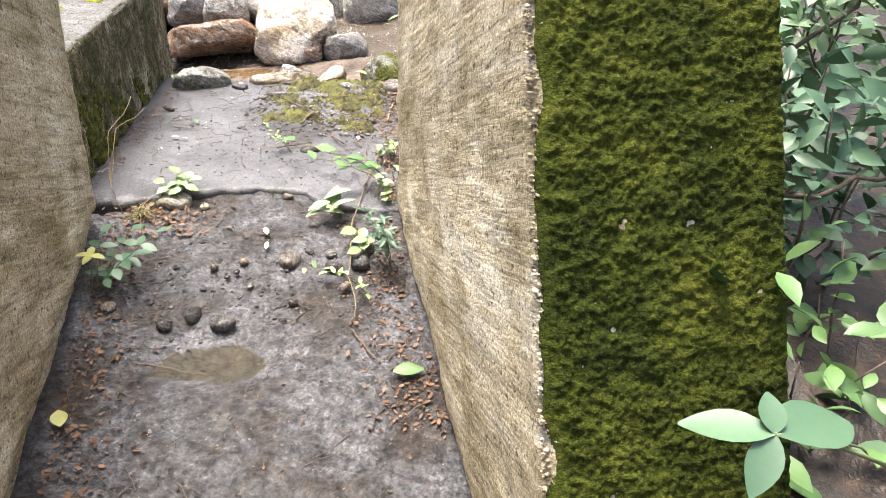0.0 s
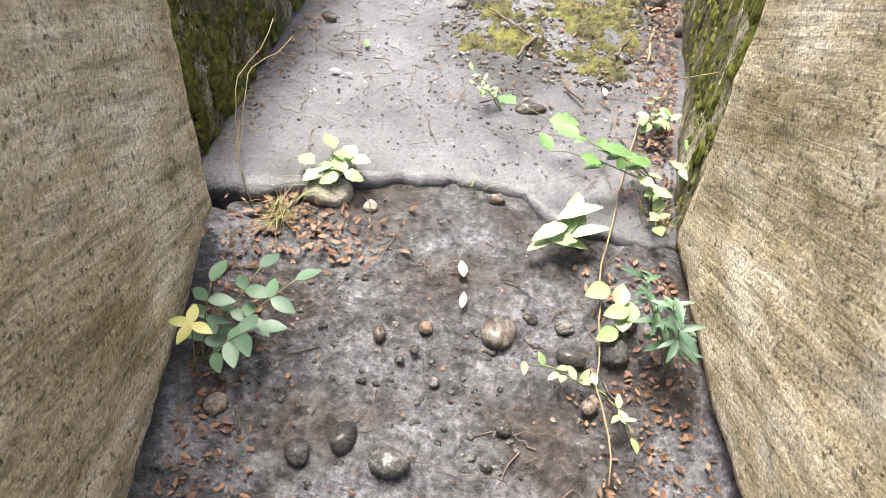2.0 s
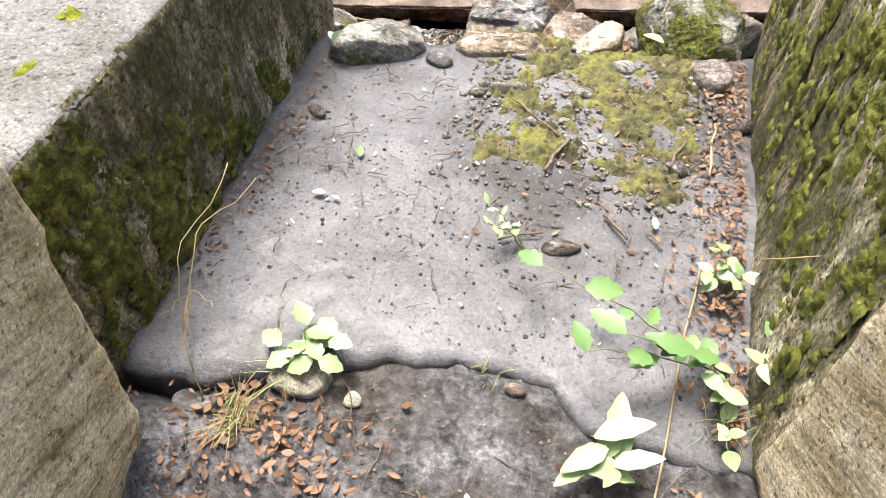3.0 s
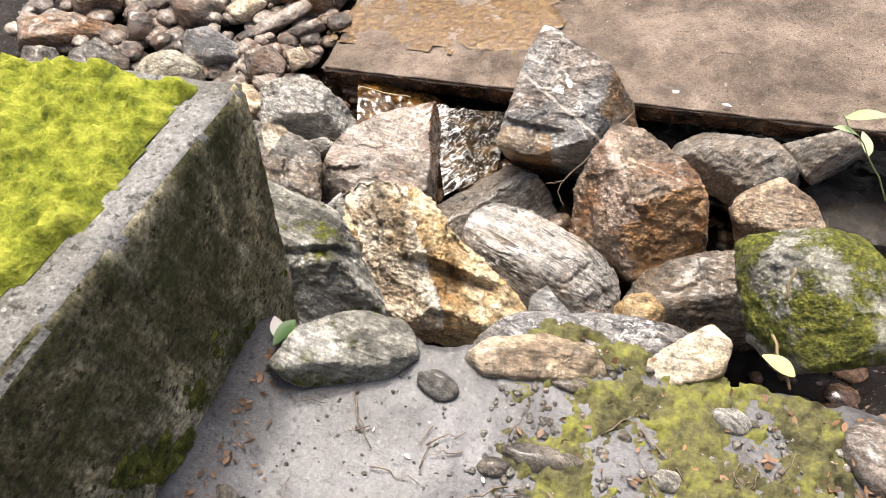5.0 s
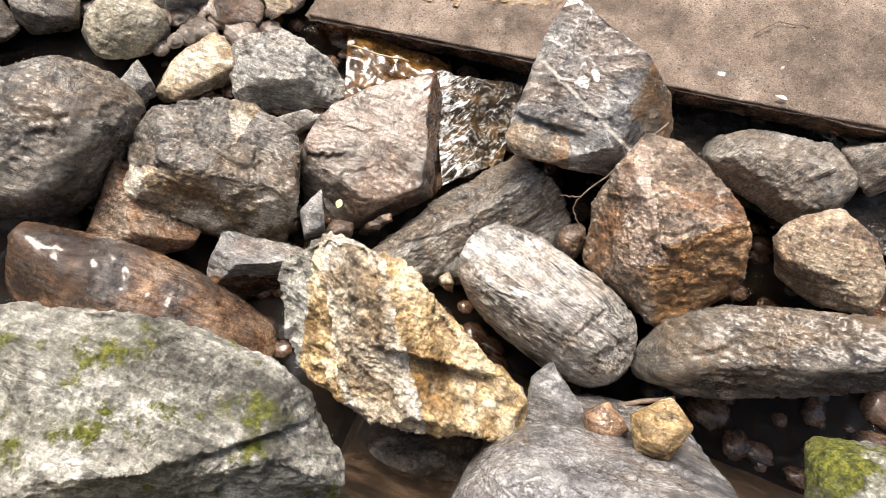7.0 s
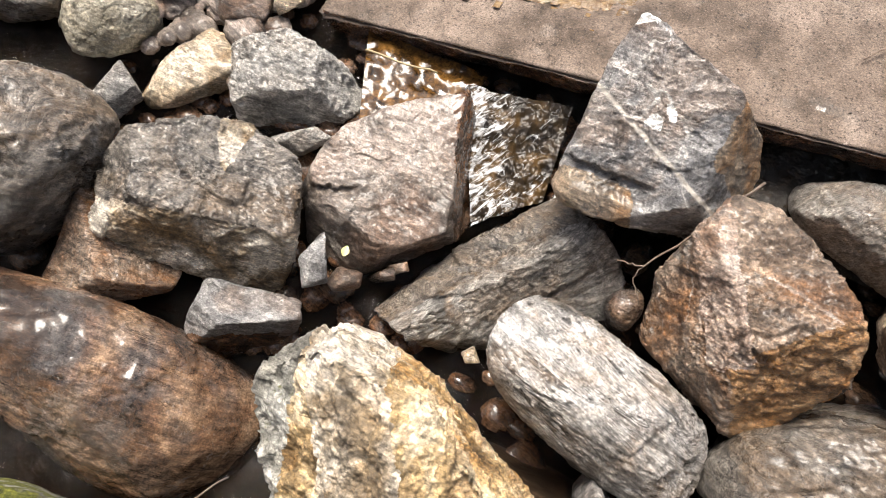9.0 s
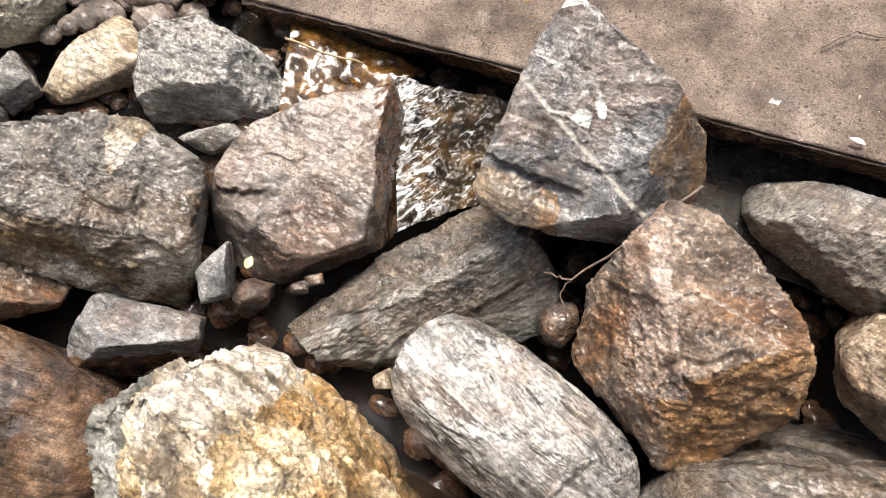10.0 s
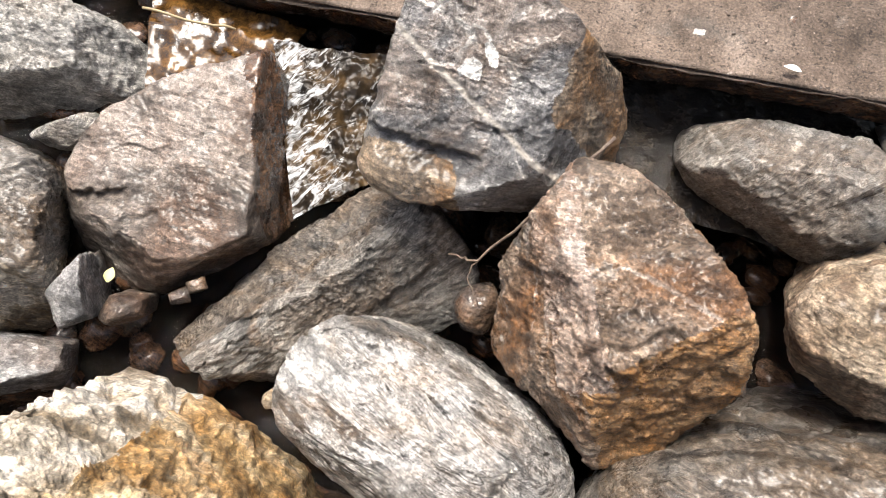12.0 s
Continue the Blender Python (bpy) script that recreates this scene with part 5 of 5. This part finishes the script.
def gravel(name, label, count, spot, sizes, material, seed, level=2):
    """Loose small stones in one mesh."""
    rng = np.random.default_rng(seed)
    dirs, tri = ball(level)
    verts, faces = [], []
    for _ in range(count):
        x, y, z = spot(rng)
        s = rng.uniform(*sizes) * rng.uniform(0.6, 1.0)
        shape = dirs * (1 + (0.22 if level == 2 else 0.07) * rng.normal(size=(len(dirs), 1)))
        shape = shape * np.array([s * rng.uniform(0.8, 1.4), s * rng.uniform(0.8, 1.3), s * 0.6])
        base = len(verts)
        verts += [tuple(v) for v in shape + np.array([x, y, z])]
        faces += [[i + base for i in f] for f in tri]
    ob = mesh_object(name, verts, faces, material)
    return tagged(ob, label, "gravel", kind="stuff")


def mud_spot(rng):
    x, y = rng.uniform(-1.1, -0.25), rng.normal(2.08, 0.17)
    return x, y, mud_height(x, y) - 0.001


def grit_spot(rng):
    y = rng.uniform(1.0, 2.6)
    x = rng.uniform(-1.1 - 0.25 * (y - 1.6), 0.1 - 0.24 * (y - 1.3))
    return x, y, mud_height(x, y)


gravel("gravel", "small dark wet pebbles set in the mud", 260, mud_spot, (0.003, 0.010), DARK_WET, 4)
gravel("gravel", "pale grit on the channel mud", 500, grit_spot, (0.002, 0.006), TAUPE, 5)
gravel("gravel", "stone chips and grit on the slab", 700, lambda r: (r.uniform(-1.0, -0.25), r.uniform(3.2, 3.88), 0.058), (0.003, 0.011), GREY, 6)
gravel("gravel", "dark silt crumbs scattered on the slab", 900, lambda r: (r.uniform(-1.42, -0.2), r.uniform(2.72, 3.7), 0.056), (0.0015, 0.005), DARK_WET, 7)
gravel("gravel", "small stones on the bank beside the slab", 900, lambda r: (r.uniform(-5.5, -3.2), r.uniform(6.0, 9.0), -1.86 + 0.1 * r.random()), (0.03, 0.10), TAUPE, 8, 3)
gravel("gravel", "pale flecks and grit on the stream slab", 420, lambda r: (lambda x: (x, r.uniform(6.6, 7.9), slab_plane(x) + 0.008))(r.uniform(-2.9, 1.5)), (0.002, 0.006), TAUPE, 9)
# filler stones; their dark material stands for shade in gaps between boulders
gravel("gravel", "small wet stones on the stream bed, dark for shaded gaps", 420, lambda r: (r.uniform(-4.0, 0.8), r.uniform(4.6, 6.8), -1.97), (0.03, 0.10), GLOSSY_BROWN, 10, 3)


def edge_spot(r):
    p = slope_at(0.0, r.random())
    return p.x + 0.004 + 0.04 * r.random() ** 1.5, p.y + 0.004 + 0.006 * r.random(), p.z + 0.004 * r.normal()


gravel("gravel", "exposed pebbles in the broken edge of the wall", 900, edge_spot, (0.002, 0.006), CONCRETE, 11)


# ---- leaf litter and twigs ----
def litter(label, count, spot, size, material, seed, category="leaf litter"):
    rng = np.random.default_rng(seed)
    verts, faces = [], []
    for _ in range(count):
        place = Vector(spot(rng))
        L = rng.uniform(*size)
        W = L * rng.uniform(0.3, 0.6)
        m = Euler((rng.normal(0, 0.35), rng.normal(0, 0.35), rng.uniform(0, 6.3))).to_matrix()
        curl = rng.uniform(-0.2, 0.5)
        base = len(verts)
        for i, w in enumerate((0.1, 0.8, 1.0, 0.7, 0.05)):
            t = i / 4 - 0.5
            for s in (-1, 0, 1):
                verts.append(place + m @ Vector((s * W * w * 0.5, t * L, curl * L * (abs(s) * 0.25 * w + t * t))))
        for i in range(4):
            for s in range(2):
                k = base + i * 3 + s
                faces.append([k, k + 1, k + 4, k + 3])
    return tagged(mesh_object("leaf_litter", verts, faces, material), label, category, kind="stuff")


def near_left(rng):
    y = rng.uniform(1.0, 2.4)
    x = -1.0 - 0.257 * (y - 1.23) + abs(rng.normal(0, 0.09))
    return x, y, mud_height(x, y) + 0.008


def near_right(rng):
    y = rng.uniform(1.5, 2.55)
    x = 0.06 - 0.24 * (y - 1.5) - abs(rng.normal(0, 0.12))
    return x, y, mud_height(x, y) + 0.008


litter("brown fallen leaves and needles along the wall foot", 620, near_left, (0.006, 0.026), LITTER, 1)
litter("brown fallen leaves along the wall foot", 560, near_right, (0.006, 0.026), LITTER, 2)
litter("orange-brown leaves piled in the gutter beside the wall", 950, lambda r: (-0.19 - abs(r.normal(0, 0.07)), r.uniform(2.65, 3.95), 0.066 + 0.015 * r.random()), (0.006, 0.027), LITTER, 3)
litter("brown needles and leaves before the slab", 260, lambda r: (r.normal(-1.15, 0.13), r.normal(2.43, 0.06), 0.025 + 0.02 * r.random()), (0.008, 0.032), LITTER, 4)
litter("brown leaf scraps on the slab", 200, lambda r: (r.uniform(-0.95, -0.3), r.uniform(3.0, 3.9), 0.064), (0.006, 0.026), LITTER, 5)
litter("brown leaf scraps on the slab beside the wall", 280, lambda r: (-1.46 + abs(r.normal(0, 0.05)), r.uniform(2.7, 3.7), 0.064), (0.005, 0.02), LITTER, 6)
litter("brown leaf scraps on mud", 220, grit_spot, (0.006, 0.02), LITTER, 7)
litter("bleached leaf scraps lying on mud and slab", 50, lambda r: (r.uniform(-1.3, -0.3), r.uniform(2.75, 3.7), 0.062), (0.006, 0.018), PALE_LEAF, 8)


def thin_twigs(label, count, spot, length, seed):
    rng = np.random.default_rng(seed)
    verts, faces = [], []
    for _ in range(count):
        a = Vector(spot(rng))
        t = rng.uniform(0, 6.3)
        L = rng.uniform(*length)
        b = a + Vector((math.cos(t) * L, math.sin(t) * L, rng.uniform(-0.002, 0.006)))
        v, f = tube_geometry(bent(a, b, 5, 0.004, L * 0.05, rng), rng.uniform(0.001, 0.0025), 0.0008, 4)
        base = len(verts)
        verts += v
        faces += [[i + base for i in q] for q in f]
    return tagged(mesh_object("twigs", verts, faces, WOOD), label, "twigs", kind="stuff")


thin_twigs("thin dead twigs scattered on the slab", 110, lambda r: (r.uniform(-1.35, -0.25), r.uniform(2.75, 3.75), 0.064), (0.03, 0.13), 1)
thin_twigs("thin dead twigs and roots on the mud", 90, lambda r: (lambda p: (p[0], p[1], p[2] + 0.006))(grit_spot(r)), (0.03, 0.2), 2)

stick("stick", "long thin dead stalk lying along the wall", [(-0.294, 3.112, 0.075), (-0.356, 2.488, 0.060), (-0.332, 2.226, 0.040), (-0.285, 1.958, 0.025)], 0.0028, 0.002, DRY_GRASS)
stick("stick", "short grey broken stick on the slab", [(-0.708, 3.289, 0.070), (-0.665, 3.429, 0.075)], 0.006, 0.005)
stick("stick", "thin grey stick on the slab", [(-0.856, 3.553, 0.075), (-0.693, 3.429, 0.075)], 0.003, 0.003)
stick("stick", "short pale stick beside the wall", [(-0.390, 3.397, 0.075), (-0.354, 3.506, 0.080)], 0.005, 0.004)
stick("stick", "thin upright pale stick beside the wall", [(-0.273, 3.622, 0.070), (-0.286, 3.395, 0.075)], 0.004, 0.004, DRY_GRASS)
stick("stick", "short grey stick on the slab", [(-0.536, 3.179, 0.070), (-0.472, 3.111, 0.075)], 0.006, 0.004)
stick("stick", "thin dark twig on the slab", [(-0.774, 3.023, 0.066), (-0.674, 3.076, 0.068)], 0.003, 0.0025)
stick("stick", "dark twig on the mud beside the puddle", [(-0.925, 1.687, 0.012), (-0.795, 1.672, 0.014), (-0.694, 1.655, 0.012)], 0.004, 0.003)
stick("stick", "dark twig on the mud", [(-0.291, 1.911, 0.015), (-0.228, 1.825, 0.014), (-0.177, 1.762, 0.014)], 0.004, 0.003)
stick("stick", "pale dry stalk standing in moss", [(-0.441, 4.211, 0.000), (-0.447, 4.266, 0.060)], 0.004, 0.003, DRY_GRASS)
stick("stick", "pale thin dry stalk leaning on litter", [(-0.499, 4.035, 0.090), (-0.450, 3.931, 0.070)], 0.0035, 0.003, DRY_GRASS)
stick("stick", "dead forked twig caught between boulders", [(-0.870, 6.013, -1.020), (-0.991, 5.818, -1.150), (-1.106, 5.681, -1.300), (-1.195, 5.704, -1.380)], 0.005, 0.003)
stick("stick", "thin dead twig caught between boulders", [(-1.106, 5.681, -1.300), (-1.121, 5.645, -1.350), (-1.063, 5.586, -1.400)], 0.003, 0.002)
stick("stick", "thin pale root along the slab foot", [(-2.695, 6.408, -1.700), (-2.513, 6.414, -1.700), (-2.311, 6.443, -1.700)], 0.006, 0.005, DRY_GRASS)
stick("stick", "dark curved twig lying on the stream slab", [(-0.539, 7.105, -1.330), (-0.432, 7.248, -1.320), (-0.275, 7.257, -1.310)], 0.004, 0.003)
stick("stick", "grey stick lying low between wet rocks", [(-0.637, 4.905, -1.550), (-0.433, 5.015, -1.500)], 0.012, 0.010)
stick("stick", "thin dead twig over wet rock", [(-2.266, 4.171, -1.350), (-2.151, 4.241, -1.330), (-2.081, 4.399, -1.420)], 0.004, 0.003)

# ---- single fallen leaves ----
for key, label, mat, place, L, W, turn in (
        ("yl", "bright yellow fallen leaf on the mud", YELLOW, (-1.027, 1.427, 0.030), 0.06, 0.045, 30),
        ("gl", "green fallen leaf on the mud", GREEN, (-0.134, 1.720, 0.030), 0.10, 0.05, -80),
        ("gs", "small green sprig leaf on the slab", GREEN, (-1.193, 3.193, 0.068), 0.045, 0.022, 20),
        ("ol", "orange fallen leaf at the slab end", YELLOW, (-0.450, 3.951, 0.090), 0.07, 0.045, 70),
        ("wl", "white bleached leaf beside the wall", PALE_LEAF, (-1.445, 3.648, 0.080), 0.06, 0.03, 40),
        ("wl", "white bleached leaf on the mud", PALE_LEAF, (-0.676, 2.374, 0.040), 0.05, 0.024, 20),
        ("wl", "white bleached leaf on the mud", PALE_LEAF, (-0.660, 2.283, 0.040), 0.045, 0.018, 5),
        ("wl", "white leaf fragment on the slab", PALE_LEAF, (-1.230, 3.042, 0.068), 0.035, 0.02, 100),
        ("wl", "white leaf fragment on the slab", PALE_LEAF, (-1.187, 3.033, 0.068), 0.025, 0.012, 80),
        ("wl", "white leaf lying on the stream slab", PALE_LEAF, (-0.309, 6.676, -1.300), 0.06, 0.035, 90),
        ("wl", "white leaf among litter", PALE_LEAF, (-0.408, 3.163, 0.075), 0.04, 0.02, 10),
        ("ys", "small yellow leaf wedged between rocks", YELLOW, (-2.204, 5.334, -1.620), 0.05, 0.035, 10),
        ("gb", "green leaf beside the wall end", GREEN, (-1.435, 3.698, 0.090), 0.07, 0.035, 170)):
    ob = new("fallen_leaf", leaf_data(key + "%.3f" % L, L, W, mat, 0.3, 0.15))
    ob.matrix_world = pose(*place, 6, 8, turn)
    tagged(ob, label, "leaf")

# ---- plants ----
fern = new("wild_plant")
tagged(fern, "young plant with blue-green compound leaves beside the wall", "plant")
fern.location = (-1.173, 1.998, 0.020)
frng = np.random.default_rng(5)
f0 = Vector(fern.location)
for tip, cnt in (((-1.010, 2.171, 0.160), 4), ((-1.035, 2.033, 0.170), 4), ((-1.163, 2.099, 0.190), 4), ((-1.101, 2.188, 0.150), 4)):
    compound_leaf(fern, (0, 0, 0.0), Vector(tip) - f0, "bg", (0.058, 0.032, BLUE_GREEN, 0.15, 0.2), cnt, 1.0, frng)
sprig = new("yellow_sprig")
tagged(sprig, "small sprig with four yellow leaves beside the wall", "plant")
sprig.location = (-1.181, 1.981, 0.030)
s0 = Vector(sprig.location)
st = Vector((-1.162, 2.002, 0.170)) - s0
v, f = tube_geometry(bent((0, 0, -0.01), st, 6), 0.002, 0.0015, 5)
mesh_object("stem", v, f, STEM, sprig)
for a in (20, 95, 175, 260):
    blade(sprig, "ysp", (0.05, 0.026, YELLOW, 0.2, 0.2), st, a, 5, 0, 1.0)

plant("tall weed with narrow blue-green leaves beside the wall", (-0.175, 2.258, 0.020), [(-0.299, 2.358, 0.220), (-0.230, 2.287, 0.240), (-0.265, 2.307, 0.200), (-0.213, 2.225, 0.220)],
      "nw", (0.055, 0.016, BLUE_GREEN, 0.3, 0.35), 13, (0.7, 1.1), 3)
plant("light green dock plant with broad leaves", (-0.405, 2.554, 0.040), [(-0.491, 2.575, 0.100), (-0.452, 2.530, 0.090), (-0.523, 2.523, 0.070)],
      "dk", (0.12, 0.055, LIGHT_GREEN, 0.35, 0.3, 0.12), 3, (0.6, 1.0), 4)
plant("light green lobed weed at the slab edge", (-1.083, 2.580, 0.040), [(-1.137, 2.586, 0.100), (-1.097, 2.636, 0.120), (-1.034, 2.636, 0.110), (-1.048, 2.576, 0.100)],
      "lb", (0.055, 0.045, LIGHT_GREEN, 0.2, 0.25, 0.2), 4, (0.7, 1.1), 6, flat=True)
plant("light green weed rooted at the wall foot", (-0.229, 3.026, 0.060), [(-0.275, 3.093, 0.150), (-0.228, 3.009, 0.160), (-0.293, 3.031, 0.120)],
      "rw", (0.05, 0.032, LIGHT_GREEN, 0.2, 0.3), 5, (0.6, 1.1), 7)
plant("green weed climbing at the wall foot", (-0.234, 2.722, 0.050), [(-0.296, 2.818, 0.130), (-0.271, 2.727, 0.140), (-0.236, 2.619, 0.100)],
      "rw2", (0.05, 0.034, LIGHT_GREEN, 0.2, 0.3), 5, (0.6, 1.1), 8)
plant("light green weed beside the broken wall end", (-0.144, 2.795, 0.060), [(-0.176, 2.865, 0.180), (-0.191, 2.796, 0.150), (-0.148, 2.792, 0.170)],
      "rw3", (0.05, 0.036, LIGHT_GREEN, 0.2, 0.3), 5, (0.7, 1.1), 9)
plant("low broad-leaved seedling in the litter", (-0.275, 2.310, 0.030), [(-0.302, 2.306, 0.060), (-0.332, 2.415, 0.070), (-0.282, 2.362, 0.070)],
      "sd", (0.07, 0.045, LIGHT_GREEN, 0.25, 0.2), 2, (0.8, 1.1), 10, flat=True)
plant("small pale weed growing from the mud", (-0.299, 2.160, 0.020), [(-0.494, 2.175, 0.050), (-0.405, 2.163, 0.050), (-0.253, 2.058, 0.050)],
      "sw", (0.035, 0.018, LIGHT_GREEN, 0.25, 0.2), 5, (0.7, 1.1), 12)
plant("trailing bramble with green lobed leaves over the slab", (-0.213, 2.818, 0.060), [(-0.538, 2.681, 0.220), (-0.474, 2.727, 0.240), (-0.368, 2.744, 0.200), (-0.656, 2.870, 0.200)],
      "br", (0.075, 0.055, GREEN, 0.2, 0.25, 0.25), 4, (0.6, 1.1), 13, flat=True)
plant("small yellow-green weed leaning over the slab", (-0.698, 3.022, 0.060), [(-0.802, 3.002, 0.140), (-0.812, 3.055, 0.150)],
      "yg", (0.03, 0.014, LIGHT_GREEN, 0.25, 0.2), 9, (0.7, 1.1), 14)
plant("glossy green leaves on a twig over the mossy wall", (0.876, 1.119, 0.550), [(0.459, 0.924, 0.820)], "big0", (0.04, 0.02, GREEN, 0.2, 0.2), 1, (0.5, 0.6), 15, 0.003, name="leafy_twig")
big = new("leafy_twig")
tagged(big, "twig with four large glossy grey-green leaves before the moss", "twig")
big.location = (0.456, 0.916, 0.830)
e0 = Vector(big.location)
v, f = tube_geometry(bent((0, 0, 0), Vector((0.708, 0.959, 0.720)) - e0, 6, 0.01), 0.003, 0.004, 6)
mesh_object("stem", v, f, STEM, big)
for tip, L, W in (((0.329, 0.958, 0.800), 0.0, 0.5), ((0.637, 0.989, 0.800), 0.0, 0.5), ((0.410, 0.838, 0.780), 0.0, 0.52), ((0.458, 0.974, 0.860), 0.0, 0.7)):
    d = Vector(tip) - e0
    ob = new("leaf", leaf_data("big%.2f" % d.length, d.length, d.length * W, BLUE_GREEN, 0.18, 0.15))
    ob.matrix_world = Matrix.Translation(e0) @ d.to_track_quat("Y", "Z").to_matrix().to_4x4()
    ob.parent = big
    ob.matrix_parent_inverse = Matrix.Translation(e0).inverted()
plant("green-leaved shoot hanging at the wall end", (-0.184, 4.688, -0.020), [(-0.414, 4.731, 0.180)], "sh", (0.09, 0.035, LIGHT_GREEN, 0.2, 0.3), 3, (0.8, 1.1), 16)


def grass_tuft(label, base, count, height, spreadr, materials, seed, lean=(0, 0)):
    rng = np.random.default_rng(seed)
    root = new("grass_tuft")
    root.location = base
    tagged(root, label, "grass")
    for m, mat in enumerate(materials):
        verts, faces = [], []
        for _ in range(count):
            a = Vector((rng.normal(0, 0.02), rng.normal(0, 0.015), -0.01))
            h = height * rng.uniform(0.4, 1.0)
            t = rng.uniform(0, 6.3)
            out = Vector((math.cos(t), math.sin(t), 0)) * spreadr * rng.uniform(0.2, 1) + Vector((lean[0], lean[1], 0))
            k = len(verts)
            for i in range(6):
                s = i / 5
                p = a + out * s * s + Vector((0, 0, h * (s - 0.45 * s * s)))
                w = 0.0016 * (1 - s * 0.8)
                verts += [p + Vector((-w, w * 0.4, 0)), p + Vector((w, -w * 0.4, 0))]
            for i in range(5):
                faces.append([k + 2 * i, k + 2 * i + 1, k + 2 * i + 3, k + 2 * i + 2])
        mesh_object("foliage", verts, faces, mat, root)
    return root


grass_tuft("dry brown and green grass tuft before the slab", (-1.186, 2.442, 0.030), 45, 0.09, 0.10, (DRY_GRASS, LITTER, GRASS), 1)
grass_tuft("thin green grass at the slab edge", (-1.129, 2.548, 0.040), 22, 0.12, 0.12, (GRASS,), 2)
grass_tuft("thin grass at the slab edge", (-0.709, 2.681, 0.045), 18, 0.05, 0.05, (GRASS,), 3)
grass_tuft("thin grass beside the broken wall end", (-0.233, 2.688, 0.050), 20, 0.12, 0.1, (GRASS, DRY_GRASS), 4)
for tip, mid in (((-1.310, 2.813, 0.360), (-1.346, 2.625, 0.260)), ((-1.275, 2.842, 0.300), (-1.345, 2.696, 0.260)), ((-1.389, 2.555, 0.140), (-1.372, 2.628, 0.120)), ((-1.283, 2.597, 0.160), (-1.370, 2.649, 0.140))):
    stick("grass_stalk", "thin tall pale grass stalk beside the wall", [(-1.264, 2.452, 0.020), (-1.324, 2.528, 0.100), mid, tip], 0.0018, 0.0012, DRY_GRASS)
stick("grass_stalk", "pale grass stalk leaning across the wall", [(-0.090, 2.887, 0.420), (-0.272, 2.876, 0.360)], 0.002, 0.0015, DRY_GRASS)
stick("grass_stalk", "pale grass stalk leaning across the wall", [(-0.086, 2.835, 0.400), (-0.188, 2.810, 0.340)], 0.002, 0.0015, DRY_GRASS)


# ---- bank beyond the mossy wall: bushes and branches ----
def bush(label, centre, radius, leaves, seed, key, spec):
    """Branching stems and a loose crown of single leaves with gaps."""
    rng = np.random.default_rng(seed)
    root = new("bush")
    root.location = (centre[0], centre[1], centre[2])
    tagged(root, label, "bush")
    tips = []
    for i in range(7):
        tip = Vector(rng.normal(size=3)) * radius * 0.6
        tip.z = abs(tip.z) + 0.1
        pts = bent((rng.normal(0, 0.03), rng.normal(0, 0.03), -0.5), tip, 8, 0.03, 0.015, rng)
        v, f = tube_geometry(pts, 0.007, 0.002, 5)
        mesh_object("branch", v, f, WOOD, root)
        tips += pts[3:]
    L, W, mat = spec
    verts, faces = [], []
    for _ in range(leaves):
        p = Vector(tips[rng.integers(len(tips))]) + Vector(rng.normal(size=3)) * radius * 0.22
        m = Euler((rng.normal(0.2, 0.5), rng.normal(0, 0.5), rng.uniform(0, 6.3))).to_matrix()
        s = rng.uniform(0.6, 1.15)
        k = len(verts)
        for i, w in enumerate((0.05, 0.75, 1.0, 0.72, 0.05)):
            t = i / 4
            for q in (-1, 0, 1):
                verts.append(p + m @ Vector((q * W * w * 0.5 * s, t * L * s, -0.25 * L * t * t * s + abs(q) * 0.12 * W * w)))
        for i in range(4):
            for q in range(2):
                n = k + i * 3 + q
                faces.append([n, n + 1, n + 4, n + 3])
    mesh_object("foliage", verts, faces, mat, root)
    return root


for n, (c, r, cnt, mat) in enumerate((((0.95, 1.75, 0.85), 0.34, 420, BLUE_GREEN), ((1.25, 2.4, 0.95), 0.45, 460, PALE_GREEN), ((0.95, 2.9, 1.0), 0.4, 420, PALE_GREEN),
                                      ((0.85, 1.25, 0.50), 0.25, 150, GREEN), ((1.5, 3.3, 1.1), 0.5, 380, PALE_GREEN), ((1.0, 1.0, 0.30), 0.22, 120, PALE_GREEN), ((1.7, 2.0, 0.8), 0.45, 320, GREEN))):
    bush("leafy green shrub on the bank behind the wall", c, r, cnt, 40 + n, "b", (0.085, 0.042, mat))
stick("dead_branch", "thick dark dead branch on the bank", [(0.62, 1.55, 0.78), (0.72, 1.3, 0.55), (0.78, 1.05, 0.35)], 0.022, 0.028, WOOD, 3)
stick("dead_branch", "thin dark branch among the bank leaves", [(0.6, 1.9, 0.75), (0.95, 2.2, 1.0), (1.3, 2.4, 1.3)], 0.010, 0.006, WOOD, 4, 0.015)
stick("dead_branch", "thin dark branch among the bank leaves", [(0.58, 1.6, 0.8), (0.9, 1.65, 0.86), (1.2, 1.7, 0.95)], 0.008, 0.005, WOOD, 5, 0.012)
